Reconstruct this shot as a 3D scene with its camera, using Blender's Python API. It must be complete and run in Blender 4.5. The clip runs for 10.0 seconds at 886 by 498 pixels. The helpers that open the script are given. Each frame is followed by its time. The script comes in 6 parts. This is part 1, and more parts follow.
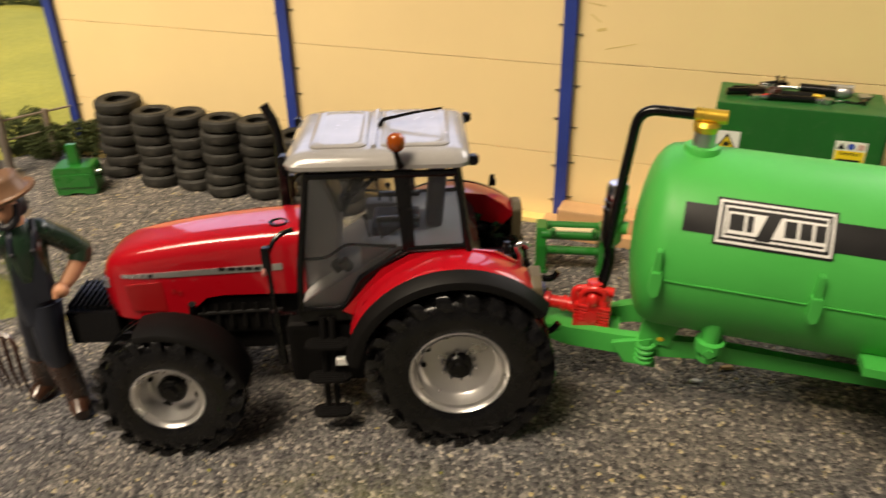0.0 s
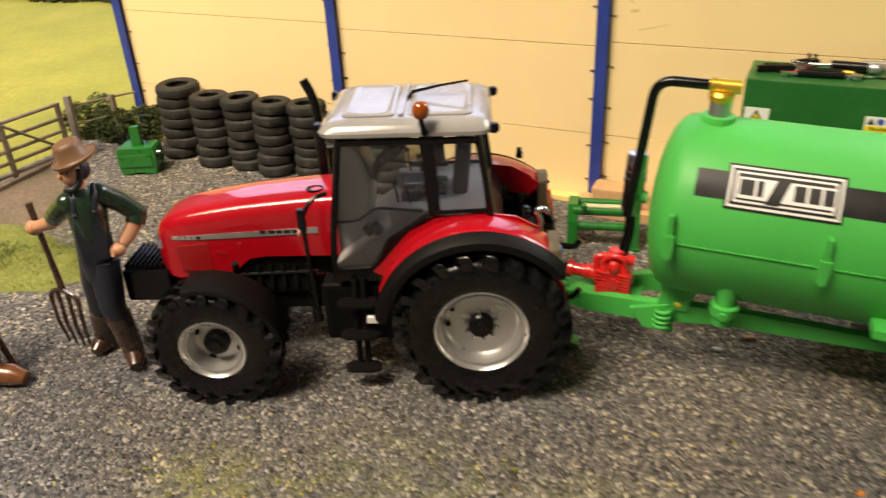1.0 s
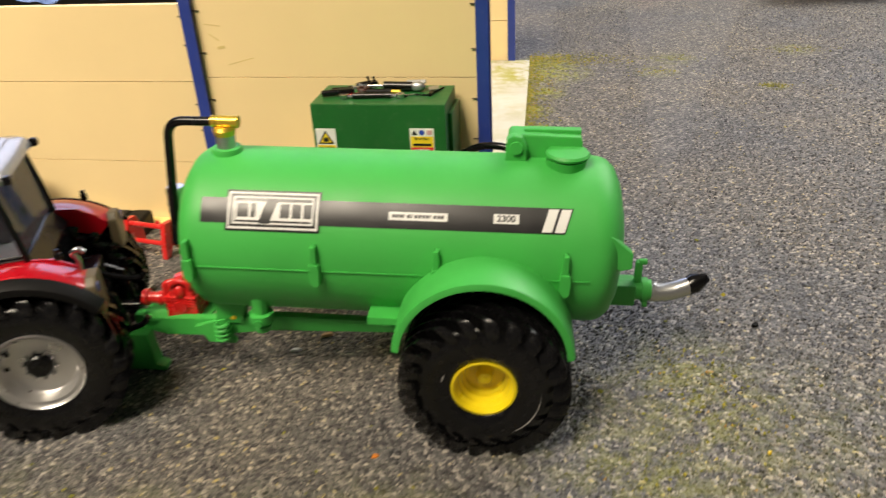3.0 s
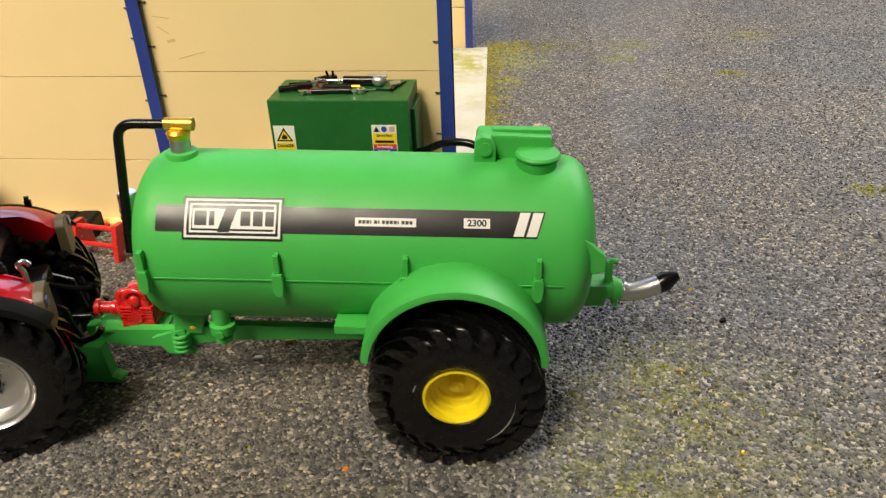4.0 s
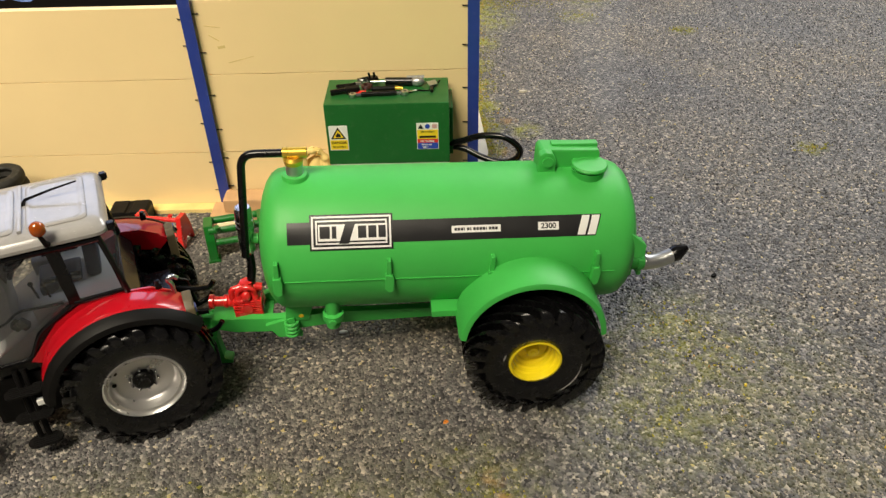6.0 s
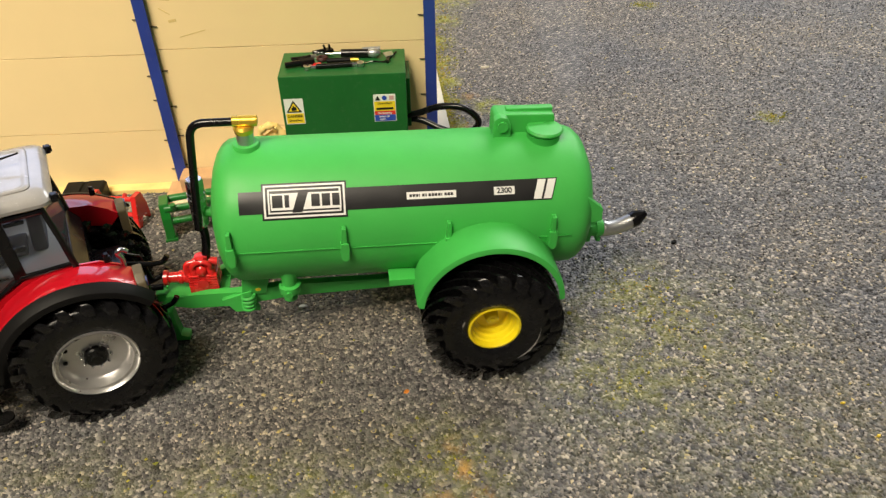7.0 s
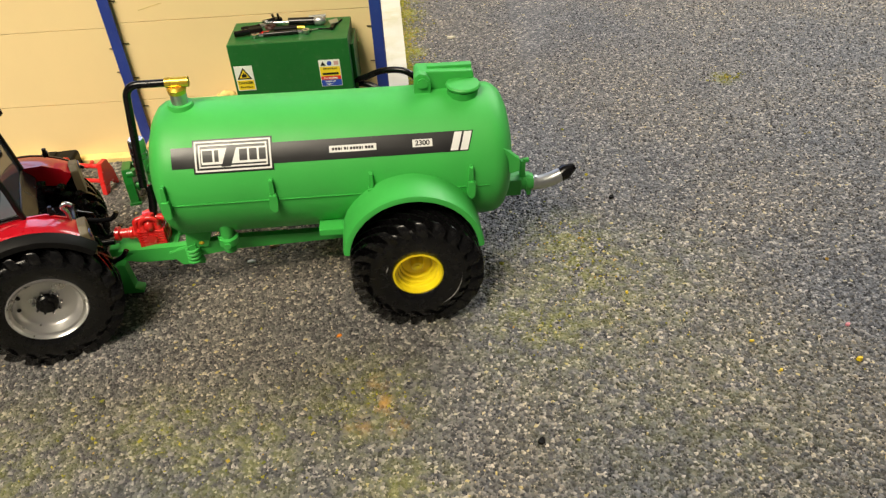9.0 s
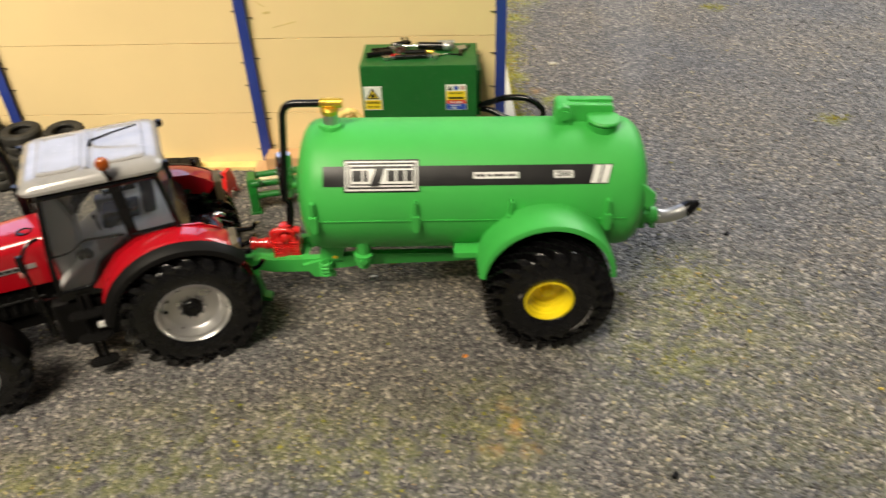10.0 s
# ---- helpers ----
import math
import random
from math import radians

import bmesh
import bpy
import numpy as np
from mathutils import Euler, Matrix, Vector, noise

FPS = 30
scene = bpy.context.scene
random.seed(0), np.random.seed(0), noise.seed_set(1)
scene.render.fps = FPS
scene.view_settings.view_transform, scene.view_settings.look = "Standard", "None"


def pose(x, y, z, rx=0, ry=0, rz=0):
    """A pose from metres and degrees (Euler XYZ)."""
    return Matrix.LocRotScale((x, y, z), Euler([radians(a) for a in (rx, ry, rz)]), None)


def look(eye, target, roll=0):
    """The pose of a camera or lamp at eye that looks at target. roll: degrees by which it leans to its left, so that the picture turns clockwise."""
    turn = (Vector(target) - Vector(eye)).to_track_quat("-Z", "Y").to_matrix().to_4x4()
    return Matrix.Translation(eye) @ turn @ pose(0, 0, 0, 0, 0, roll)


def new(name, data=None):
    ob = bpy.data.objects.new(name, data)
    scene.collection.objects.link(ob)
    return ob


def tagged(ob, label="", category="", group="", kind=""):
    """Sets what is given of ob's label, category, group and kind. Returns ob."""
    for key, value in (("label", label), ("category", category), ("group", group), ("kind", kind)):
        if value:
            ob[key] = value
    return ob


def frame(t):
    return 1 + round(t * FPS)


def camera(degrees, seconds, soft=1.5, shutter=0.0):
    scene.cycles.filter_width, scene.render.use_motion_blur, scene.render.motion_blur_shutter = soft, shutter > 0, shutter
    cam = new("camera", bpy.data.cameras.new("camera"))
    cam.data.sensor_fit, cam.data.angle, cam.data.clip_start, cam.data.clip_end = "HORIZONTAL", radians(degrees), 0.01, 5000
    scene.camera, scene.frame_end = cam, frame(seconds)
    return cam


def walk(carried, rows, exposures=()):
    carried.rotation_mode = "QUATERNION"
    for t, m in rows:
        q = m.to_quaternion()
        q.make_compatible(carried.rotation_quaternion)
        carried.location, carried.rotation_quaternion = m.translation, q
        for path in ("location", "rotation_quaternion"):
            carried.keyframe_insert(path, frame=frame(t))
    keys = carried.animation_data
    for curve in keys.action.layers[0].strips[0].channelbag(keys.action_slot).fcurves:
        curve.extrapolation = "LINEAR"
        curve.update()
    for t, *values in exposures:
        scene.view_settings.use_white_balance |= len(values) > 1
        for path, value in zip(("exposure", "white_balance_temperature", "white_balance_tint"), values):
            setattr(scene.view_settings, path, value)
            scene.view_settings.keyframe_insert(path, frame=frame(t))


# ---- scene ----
cam = camera(59.9, 10.0, soft=1.3, shutter=0.45)
PATH = [
    (0, (0.136, 0.091, 0.178), (-0.511, 1.725, -0.777), -1.1),
    (0.5, (0.14, 0.092, 0.172), (-0.703, 1.628, -0.793), -2.2),
    (1, (0.153, 0.079, 0.175), (-0.633, 1.65, -0.781), -2.8),
    (1.5, (0.187, 0.065, 0.176), (-0.401, 1.725, -0.772), -2.5),
    (2, (0.213, 0.064, 0.184), (-0.231, 1.776, -0.749), -2.4),
    (2.5, (0.23, 0.065, 0.188), (-0.163, 1.79, -0.744), -2.9),
    (3, (0.251, 0.085, 0.187), (-0.082, 1.812, -0.766), -3.1),
    (3.2, (0.253, 0.098, 0.179), (-0.047, 1.828, -0.779), -2.7),
    (4.3, (0.233, 0.09, 0.199), (0.065, 1.801, -0.823), -2.3),
    (4.5, (0.221, 0.078, 0.207), (0.101, 1.781, -0.835), -2.2),
    (5, (0.202, 0.098, 0.239), (0.166, 1.756, -0.878), -2.6),
    (5.5, (0.187, 0.067, 0.257), (0.174, 1.687, -0.915), -2.1),
    (5.7, (0.186, 0.059, 0.253), (0.181, 1.676, -0.924), -1.5),
    (6.8, (0.192, 0.062, 0.247), (0.238, 1.63, -0.993), -1.4),
    (7, (0.194, 0.056, 0.241), (0.262, 1.645, -0.973), -1.2),
    (7.5, (0.207, 0.05, 0.24), (0.267, 1.652, -0.956), -1.6),
    (8, (0.224, 0.046, 0.243), (0.252, 1.641, -0.963), -3.1),
    (8.5, (0.234, 0.034, 0.237), (0.233, 1.612, -0.993), -3.9),
    (9, (0.236, 0.03, 0.239), (0.231, 1.599, -1.002), -3.7),
    (9.5, (0.23, 0.025, 0.243), (0.209, 1.608, -0.979), -3.4),
    (10, (0.193, 0.027, 0.25), (0.101, 1.617, -0.961), -2.2),
]
walk(cam, [(t, look(eye, target, roll)) for t, eye, target, roll in PATH],
     [(0.0, -0.27, 6700, 10), (0.5, -0.12, 6650, 10), (1.0, -0.04, 6600, 10), (2.0, -0.10, 6380, 8), (3.0, -0.08, 6280, 8), (4.5, -0.18, 6200, 6), (5.5, -0.24, 6180, 5), (7.0, -0.11, 6200, 6), (9.0, -0.04, 6180, 5), (10.0, -0.08, 6180, 6)])

K = 0.001  # everything below is laid out in millimetres


def at(x, y, z=0.0, rx=0, ry=0, rz=0):
    return pose(x * K, y * K, z * K, rx, ry, rz)


# ---- light: the room that the model table stands in ----
world = bpy.data.worlds.new("room_air")
world.use_nodes = True
world.node_tree.nodes["Background"].inputs[0].default_value = (1.0, 0.86, 0.68, 1)
world.node_tree.nodes["Background"].inputs[1].default_value = 0.12
scene.world = world


def lamp(name, eye, target, size_x, size_y, watts, colour, spread=180):
    data = bpy.data.lights.new(name, "AREA")
    data.shape, data.size, data.size_y, data.energy, data.color = "RECTANGLE", size_x, size_y, watts, colour
    data.spread = radians(spread)
    ob = new(name, data)
    ob.matrix_world = look(eye, target)
    return ob


lamp("ceiling_lamp_warm", (-0.60, -0.55, 1.70), (-0.58, 0.62, 0.08), 1.2, 0.7, 23, (1.0, 0.84, 0.64), 76)
# added fill, no known fitting: brightens the far right of the yard
lamp("ceiling_lamp_middle", (1.6, 2.3, 1.9), (0.5, 0.8, 0), 1.8, 1.0, 82, (1.0, 0.94, 0.90))
lamp("window_daylight", (-1.42, 2.75, 1.38), (-1.42, 0.0, 1.05), 3.0, 1.2, 36, (0.62, 0.69, 1.0))


# ---- materials ----
def nodes(name):
    m = bpy.data.materials.new(name)
    m.use_nodes = True
    t = m.node_tree
    return m, t, t.nodes["Principled BSDF"]


def node(t, kind, **kw):
    n = t.nodes.new(kind)
    for k, v in kw.items():
        if k in n.inputs:
            n.inputs[k].default_value = v
    return n


def coords(t):
    return t.nodes.new("ShaderNodeTexCoord").outputs["Object"]


def noise_tex(t, scale, detail=4.0, rough=0.55):
    n = node(t, "ShaderNodeTexNoise", Scale=scale, Detail=detail, Roughness=rough)
    t.links.new(coords(t), n.inputs["Vector"])
    return n


def ramp(t, fac, stops, constant=False):
    n = t.nodes.new("ShaderNodeValToRGB")
    while len(n.color_ramp.elements) < len(stops):
        n.color_ramp.elements.new(0.5)
    for e, (p, c) in zip(n.color_ramp.elements, stops):
        e.position, e.color = p, (*c, 1)
    if constant:
        n.color_ramp.interpolation = "CONSTANT"
    t.links.new(fac, n.inputs[0])
    return n.outputs[0]


def mixed(t, fac, a, b, blend="MIX"):
    n = t.nodes.new("ShaderNodeMix")
    n.data_type, n.blend_type = "RGBA", blend
    for sock, v in ((n.inputs[0], fac), (n.inputs[6], a), (n.inputs[7], b)):
        if isinstance(v, (int, float)):
            sock.default_value = v
        elif isinstance(v, tuple):
            sock.default_value = (*v, 1)
        else:
            t.links.new(v, sock)
    return n.outputs[2]


def bump(t, bsdf, height, dist, strength=1.0):
    b = node(t, "ShaderNodeBump", Strength=strength, Distance=dist)
    t.links.new(height, b.inputs["Height"])
    t.links.new(b.outputs[0], bsdf.inputs["Normal"])


def paint(name, colour, rough=0.4, metal=0.0, vary=0.12, coarse=40.0, fine=900.0, relief=0.00003, coat=0.0, dust=0.0, shine=0.5):
    """A painted, cast or moulded surface: blotches, fine grain, uneven gloss and a little dust."""
    m, t, b = nodes(name)
    big, small = noise_tex(t, coarse), noise_tex(t, fine, 3)
    lo = tuple(c * (1 - vary) for c in colour)
    hi = tuple(min(1, c * (1 + vary)) for c in colour)
    col = ramp(t, big.outputs[0], [(0.3, lo), (0.7, hi)])
    col = mixed(t, 0.12, col, ramp(t, small.outputs[0], [(0.3, lo), (0.7, hi)]))
    if dust:
        spots = noise_tex(t, 260, 6, 0.7)
        f = ramp(t, spots.outputs[0], [(0.55, (0, 0, 0)), (0.8, (dust, dust, dust))])
        col = mixed(t, f, col, (0.42, 0.38, 0.32))
    t.links.new(col, b.inputs["Base Color"])
    r = ramp(t, noise_tex(t, coarse * 3).outputs[0], [(0.3, (max(0.03, rough - 0.06),) * 3), (0.7, (rough + 0.08,) * 3)])
    t.links.new(r, b.inputs["Roughness"])
    b.inputs["Metallic"].default_value = metal
    b.inputs["Specular IOR Level"].default_value = shine
    b.inputs["Coat Weight"].default_value = coat
    b.inputs["Coat Roughness"].default_value = 0.06
    bump(t, b, small.outputs[0], relief)
    return m


GREEN = paint("slurry_green_paint", (0.060, 0.43, 0.068), 0.5, vary=0.06)
GREEN_DARK = paint("dark_green_paint", (0.014, 0.115, 0.022), 0.45, vary=0.1, dust=0.08)
GREEN_CAST = paint("glossy_cast_green", (0.012, 0.15, 0.018), 0.3, vary=0.15, coat=0.3, dust=0.1)
RED = paint("tractor_red_gloss", (0.38, 0.003, 0.010), 0.32, vary=0.05, coat=1.0, relief=0.000004, shine=0.15)
RED_DARK = paint("vent_red", (0.30, 0.008, 0.010), 0.35, vary=0.1)
RED_CAST = paint("pump_red_gloss", (0.62, 0.018, 0.016), 0.24, vary=0.1, coat=0.6)
BLACK = paint("satin_black_plastic", (0.003, 0.003, 0.0034), 0.22, vary=0.3, dust=0.004, shine=0.35)
BLACK_SOFT = paint("matt_black_moulding", (0.0055, 0.0052, 0.0052), 0.5, vary=0.25, dust=0.004, shine=0.14)
RUBBER = paint("tyre_rubber", (0.0030, 0.0030, 0.0034), 0.24, vary=0.25, coarse=90, dust=0.008, shine=0.42)
RUBBER_OLD = paint("old_tyre_rubber", (0.020, 0.019, 0.016), 0.7, vary=0.35, coarse=120, dust=0.16, shine=0.35)
SILVER = paint("silver_rim_paint", (0.60, 0.59, 0.58), 0.30, 0.8, vary=0.06)
STEEL = paint("bright_steel", (0.62, 0.62, 0.64), 0.22, 1.0, vary=0.06)
GALV = paint("galvanised_pipe", (0.50, 0.51, 0.52), 0.35, 0.9, vary=0.15)
BRASS = paint("gold_brass", (0.75, 0.50, 0.06), 0.28, 0.7, vary=0.1)
ROOF = paint("off_white_roof", (0.31, 0.30, 0.29), 0.2, vary=0.10, coarse=90, coat=0.5)
GREY_IN = paint("cab_grey_trim", (0.42, 0.42, 0.425), 0.6, vary=0.12)
YELLOW = paint("rim_yellow", (0.82, 0.66, 0.008), 0.32, vary=0.08, coat=0.3)
BLUE = paint("post_blue", (0.022, 0.045, 0.27), 0.45, vary=0.15, dust=0.10)
CREAM = paint("cream_card_wall", (0.86, 0.67, 0.35), 0.55, vary=0.035, coarse=14, dust=0.03, relief=0.00002)
CREAM_EDGE = paint("cream_plinth", (0.76, 0.58, 0.22), 0.6, vary=0.15, coarse=60, dust=0.2)
SLAB = paint("pale_concrete_card", (0.62, 0.58, 0.47), 0.75, vary=0.10, coarse=30, dust=0.15)
WOOD = paint("bare_balsa", (0.55, 0.34, 0.17), 0.6, vary=0.12, coarse=80)
PINE = paint("weathered_gate_wood", (0.20, 0.16, 0.13), 0.7, vary=0.3, coarse=150, dust=0.2)
WHITE = paint("printed_white", (0.78, 0.78, 0.76), 0.45, vary=0.02)
INK = paint("printed_black", (0.012, 0.012, 0.013), 0.34, vary=0.15)
INK_BLUE = paint("printed_blue", (0.03, 0.07, 0.45), 0.45, vary=0.05)
INK_RED = paint("printed_red", (0.65, 0.04, 0.03), 0.45, vary=0.05)
INK_YELLOW = paint("printed_yellow", (0.85, 0.62, 0.02), 0.45, vary=0.05)
# the blue base holds the window's reflection on the dark sheet
SHEET = paint("window_tinted_silage_sheet", (0.045, 0.085, 0.21), 0.24, vary=0.2, relief=0.0001, coarse=25, shine=0.4)
COPPER = paint("copper_rail", (0.60, 0.36, 0.22), 0.2, 1.0, vary=0.08)
SILAGE = paint("chopped_grass_silage", (0.13, 0.17, 0.035), 0.9, vary=0.45, coarse=300, fine=1500, relief=0.0006)
CLOTH = paint("yellow_bag", (0.82, 0.62, 0.22), 0.7, vary=0.15)
PLASTER = paint("room_plaster", (0.30, 0.27, 0.235), 0.8, vary=0.05, coarse=3, fine=30)
AMBER, _t, _b = nodes("amber_lens")
_b.inputs["Base Color"].default_value = (0.28, 0.055, 0.003, 1)
_b.inputs["Roughness"].default_value = 0.08
_b.inputs["Coat Weight"].default_value = 0.6


def glass_material():
    m, t, b = nodes("cab_glass")
    t.nodes.remove(b)
    clear = node(t, "ShaderNodeBsdfTransparent")
    clear.inputs[0].default_value = (0.95, 0.96, 0.96, 1)
    shine = node(t, "ShaderNodeBsdfGlossy", Roughness=0.05)
    fres = node(t, "ShaderNodeFresnel", IOR=1.36)
    mix = t.nodes.new("ShaderNodeMixShader")
    t.links.new(fres.outputs[0], mix.inputs[0])
    t.links.new(clear.outputs[0], mix.inputs[1])
    t.links.new(shine.outputs[0], mix.inputs[2])
    film = node(t, "ShaderNodeBsdfDiffuse")
    film.inputs[0].default_value = (0.62, 0.64, 0.66, 1)
    hazy = t.nodes.new("ShaderNodeMixShader")
    hazy.inputs[0].default_value = 0.025
    t.links.new(mix.outputs[0], hazy.inputs[1])
    t.links.new(film.outputs[0], hazy.inputs[2])
    t.links.new(hazy.outputs[0], t.nodes["Material Output"].inputs[0])
    return m


GLASS = glass_material()

STONE_STOPS = [(0.0, (0.018, 0.018, 0.020)), (0.25, (0.070, 0.070, 0.071)), (0.55, (0.128, 0.126, 0.121)),
               (0.80, (0.19, 0.184, 0.17)), (0.92, (0.33, 0.313, 0.275)), (0.985, (0.52, 0.48, 0.40)), (1.0, (0.48, 0.40, 0.14))]
# dusty yellow-green scatter on the yard: x, y, radius (mm), strength
DUST = [(296, 333, 34, 0.42), (303, 311, 40, 0.42), (280, 278, 40, 0.40), (292, 290, 80, 0.30), (330, 300, 60, 0.20), (222, 478, 10, 1.0), (223, 505, 11, 1.0), (223, 535, 12, 1.0), (222, 570, 13, 1.0), (220, 605, 14, 1.0), (219, 645, 17, 1.0), (222, 690, 24, 1.0),
        (246, 531, 15, 0.9), (230, 745, 38, 1.0), (222, 775, 34, 1.0), (402, 708, 13, 0.95), (430, 497, 12, 0.8), (332, 790, 26, 0.5), (315, 748, 22, 0.5), (442, 821, 26, 0.5), (200, 235, 40, 0.35), (150, 215, 45, 0.35), (118, 229, 28, 0.4), (60, 205, 60, 0.3),
        (6, 200, 24, 0.5), (215, 190, 30, 0.4), (330, 225, 90, 0.16)]
ORANGE_DUST = [(207, 234, 7, 0.8), (205, 246, 6, 0.5), (214, 222, 6, 0.5), (198, 224, 7, 0.5), (236, 545, 8, 0.5), (232, 500, 7, 0.5)]


def patches(t, places, lump):
    """Soft round stains at fixed places on the yard, broken up by noise."""
    pos = t.nodes.new("ShaderNodeNewGeometry").outputs["Position"]
    total = None
    for x, y, r, k in places:
        d = t.nodes.new("ShaderNodeVectorMath")
        d.operation = "DISTANCE"
        t.links.new(pos, d.inputs[0])
        d.inputs[1].default_value = (x * K, y * K, 0)
        f = node(t, "ShaderNodeMapRange")
        for i, v in enumerate((r * K, 0.2 * r * K, 0.0, k)):
            f.inputs[i + 1].default_value = v
        t.links.new(d.outputs["Value"], f.inputs[0])
        if total is None:
            total = f.outputs[0]
        else:
            a = t.nodes.new("ShaderNodeMath")
            a.operation = "MAXIMUM"
            t.links.new(total, a.inputs[0])
            t.links.new(f.outputs[0], a.inputs[1])
            total = a.outputs[0]
    n = node(t, "ShaderNodeTexNoise", Scale=lump, Detail=5.0, Roughness=0.7)
    t.links.new(pos, n.inputs["Vector"])
    s = node(t, "ShaderNodeMapRange")
    for i, v in enumerate((0.42, 0.60, 0.0, 1.0)):
        s.inputs[i + 1].default_value = v
    t.links.new(n.outputs[0], s.inputs[0])
    m = t.nodes.new("ShaderNodeMath")
    m.operation = "MULTIPLY"
    t.links.new(total, m.inputs[0])
    t.links.new(s.outputs[0], m.inputs[1])
    return m.outputs[0]


def gravel_material(name, loose):
    m, t, b = nodes(name)
    pos = t.nodes.new("ShaderNodeNewGeometry")
    if loose:
        val = pos.outputs["Random Per Island"]
    else:
        v = node(t, "ShaderNodeTexVoronoi", Scale=720.0)
        t.links.new(pos.outputs["Position"], v.inputs["Vector"])
        sep = t.nodes.new("ShaderNodeSeparateColor")
        t.links.new(v.outputs["Color"], sep.inputs[0])
        val = sep.outputs[0]
        bump(t, b, v.outputs["Distance"], 0.0006, 0.9)
        for n in t.nodes:
            if n.type == "BUMP":
                n.invert = True
    col = ramp(t, val, STONE_STOPS)
    big = node(t, "ShaderNodeTexNoise", Scale=9.0, Detail=4.0)
    t.links.new(pos.outputs["Position"], big.inputs["Vector"])
    col = mixed(t, 1.0, col, ramp(t, big.outputs[0], [(0.35, (0.78, 0.80, 0.88)), (0.65, (1.12, 1.05, 0.95))]), "MULTIPLY")
    wide = node(t, "ShaderNodeTexNoise", Scale=3.2, Detail=3.0)
    t.links.new(pos.outputs["Position"], wide.inputs["Vector"])
    col = mixed(t, 1.0, col, ramp(t, wide.outputs[0], [(0.35, (0.86, 0.87, 0.92)), (0.65, (1.12, 1.09, 1.05))]), "MULTIPLY")
    col = mixed(t, patches(t, DUST, 130.0), col, (0.31, 0.32, 0.03))
    col = mixed(t, patches(t, ORANGE_DUST, 160.0), col, (0.55, 0.30, 0.06))
    t.links.new(col, b.inputs["Base Color"])
    b.inputs["Roughness"].default_value = 0.5
    return m


def slab_material():
    """Pale card slab, stained and strewn with yellow dust at its far end."""
    m, t, b = nodes("pale_slab")
    col = ramp(t, noise_tex(t, 14.0, 5).outputs[0], [(0.3, (0.52, 0.50, 0.42)), (0.55, (0.62, 0.60, 0.53)), (0.75, (0.68, 0.66, 0.58))])
    col = mixed(t, patches(t, [(185, 770, 70, 1.0), (205, 735, 55, 1.0), (150, 700, 70, 0.8), (200, 640, 40, 0.35), (190, 560, 60, 0.3)], 45.0), col, (0.36, 0.34, 0.05))
    t.links.new(col, b.inputs["Base Color"])
    b.inputs["Roughness"].default_value = 0.7
    bump(t, b, noise_tex(t, 500.0, 3).outputs[0], 0.0001)
    return m


SLAB_TOP = slab_material()
GRAVEL = gravel_material("bonded_gravel", False)
STONES = gravel_material("loose_chippings", True)


def grass_material(name, stops, scale, relief):
    m, t, b = nodes(name)
    pos = t.nodes.new("ShaderNodeNewGeometry")
    a = node(t, "ShaderNodeTexNoise", Scale=scale, Detail=6.0, Roughness=0.7)
    c = node(t, "ShaderNodeTexNoise", Scale=scale * 0.05, Detail=3.0)
    for n in (a, c):
        t.links.new(pos.outputs["Position"], n.inputs["Vector"])
    col = ramp(t, a.outputs[0], stops)
    col = mixed(t, 1.0, col, ramp(t, c.outputs[0], [(0.3, (0.8, 0.85, 0.8)), (0.7, (1.15, 1.1, 1.0))]), "MULTIPLY")
    t.links.new(col, b.inputs["Base Color"])
    b.inputs["Roughness"].default_value = 0.85
    bump(t, b, a.outputs[0], relief)
    return m


FIELD = grass_material("field_flock", [(0.3, (0.215, 0.22, 0.036)), (0.6, (0.285, 0.285, 0.052)), (0.8, (0.33, 0.315, 0.07))], 250.0, 0.0006)
TURF = grass_material("bright_static_grass", [(0.3, (0.12, 0.14, 0.028)), (0.55, (0.21, 0.235, 0.05)), (0.8, (0.38, 0.35, 0.13))], 700.0, 0.0008)
EARTH = grass_material("brown_track_earth", [(0.3, (0.10, 0.075, 0.055)), (0.6, (0.19, 0.145, 0.11)), (0.8, (0.30, 0.24, 0.18))], 400.0, 0.0008)
HEDGE = grass_material("dark_hedge_foam", [(0.3, (0.018, 0.030, 0.006)), (0.6, (0.055, 0.075, 0.016)), (0.8, (0.11, 0.12, 0.03))], 500.0, 0.001)


# ---- mesh helpers (millimetres) ----
def put(bm, verts, faces, mi=0):
    vs = [bm.verts.new(v) for v in verts]
    out = []
    for f in faces:
        try:
            face = bm.faces.new([vs[i] for i in f])
            face.material_index = mi
            out.append(face)
        except ValueError:
            pass
    return vs, out


def flat(faces):
    """Marks faces that stay flat between their rounded edges."""
    for f in faces:
        if f.is_valid:
            f.smooth = True  # read in mesh_of(), where the mark is turned round


def broad(made, bevel):
    """The faces between the rounded edges that a bevel made."""
    return [f for f in {f for v in made["verts"] for f in v.link_faces} if min(e.calc_length() for e in f.edges) > 1.05 * bevel]


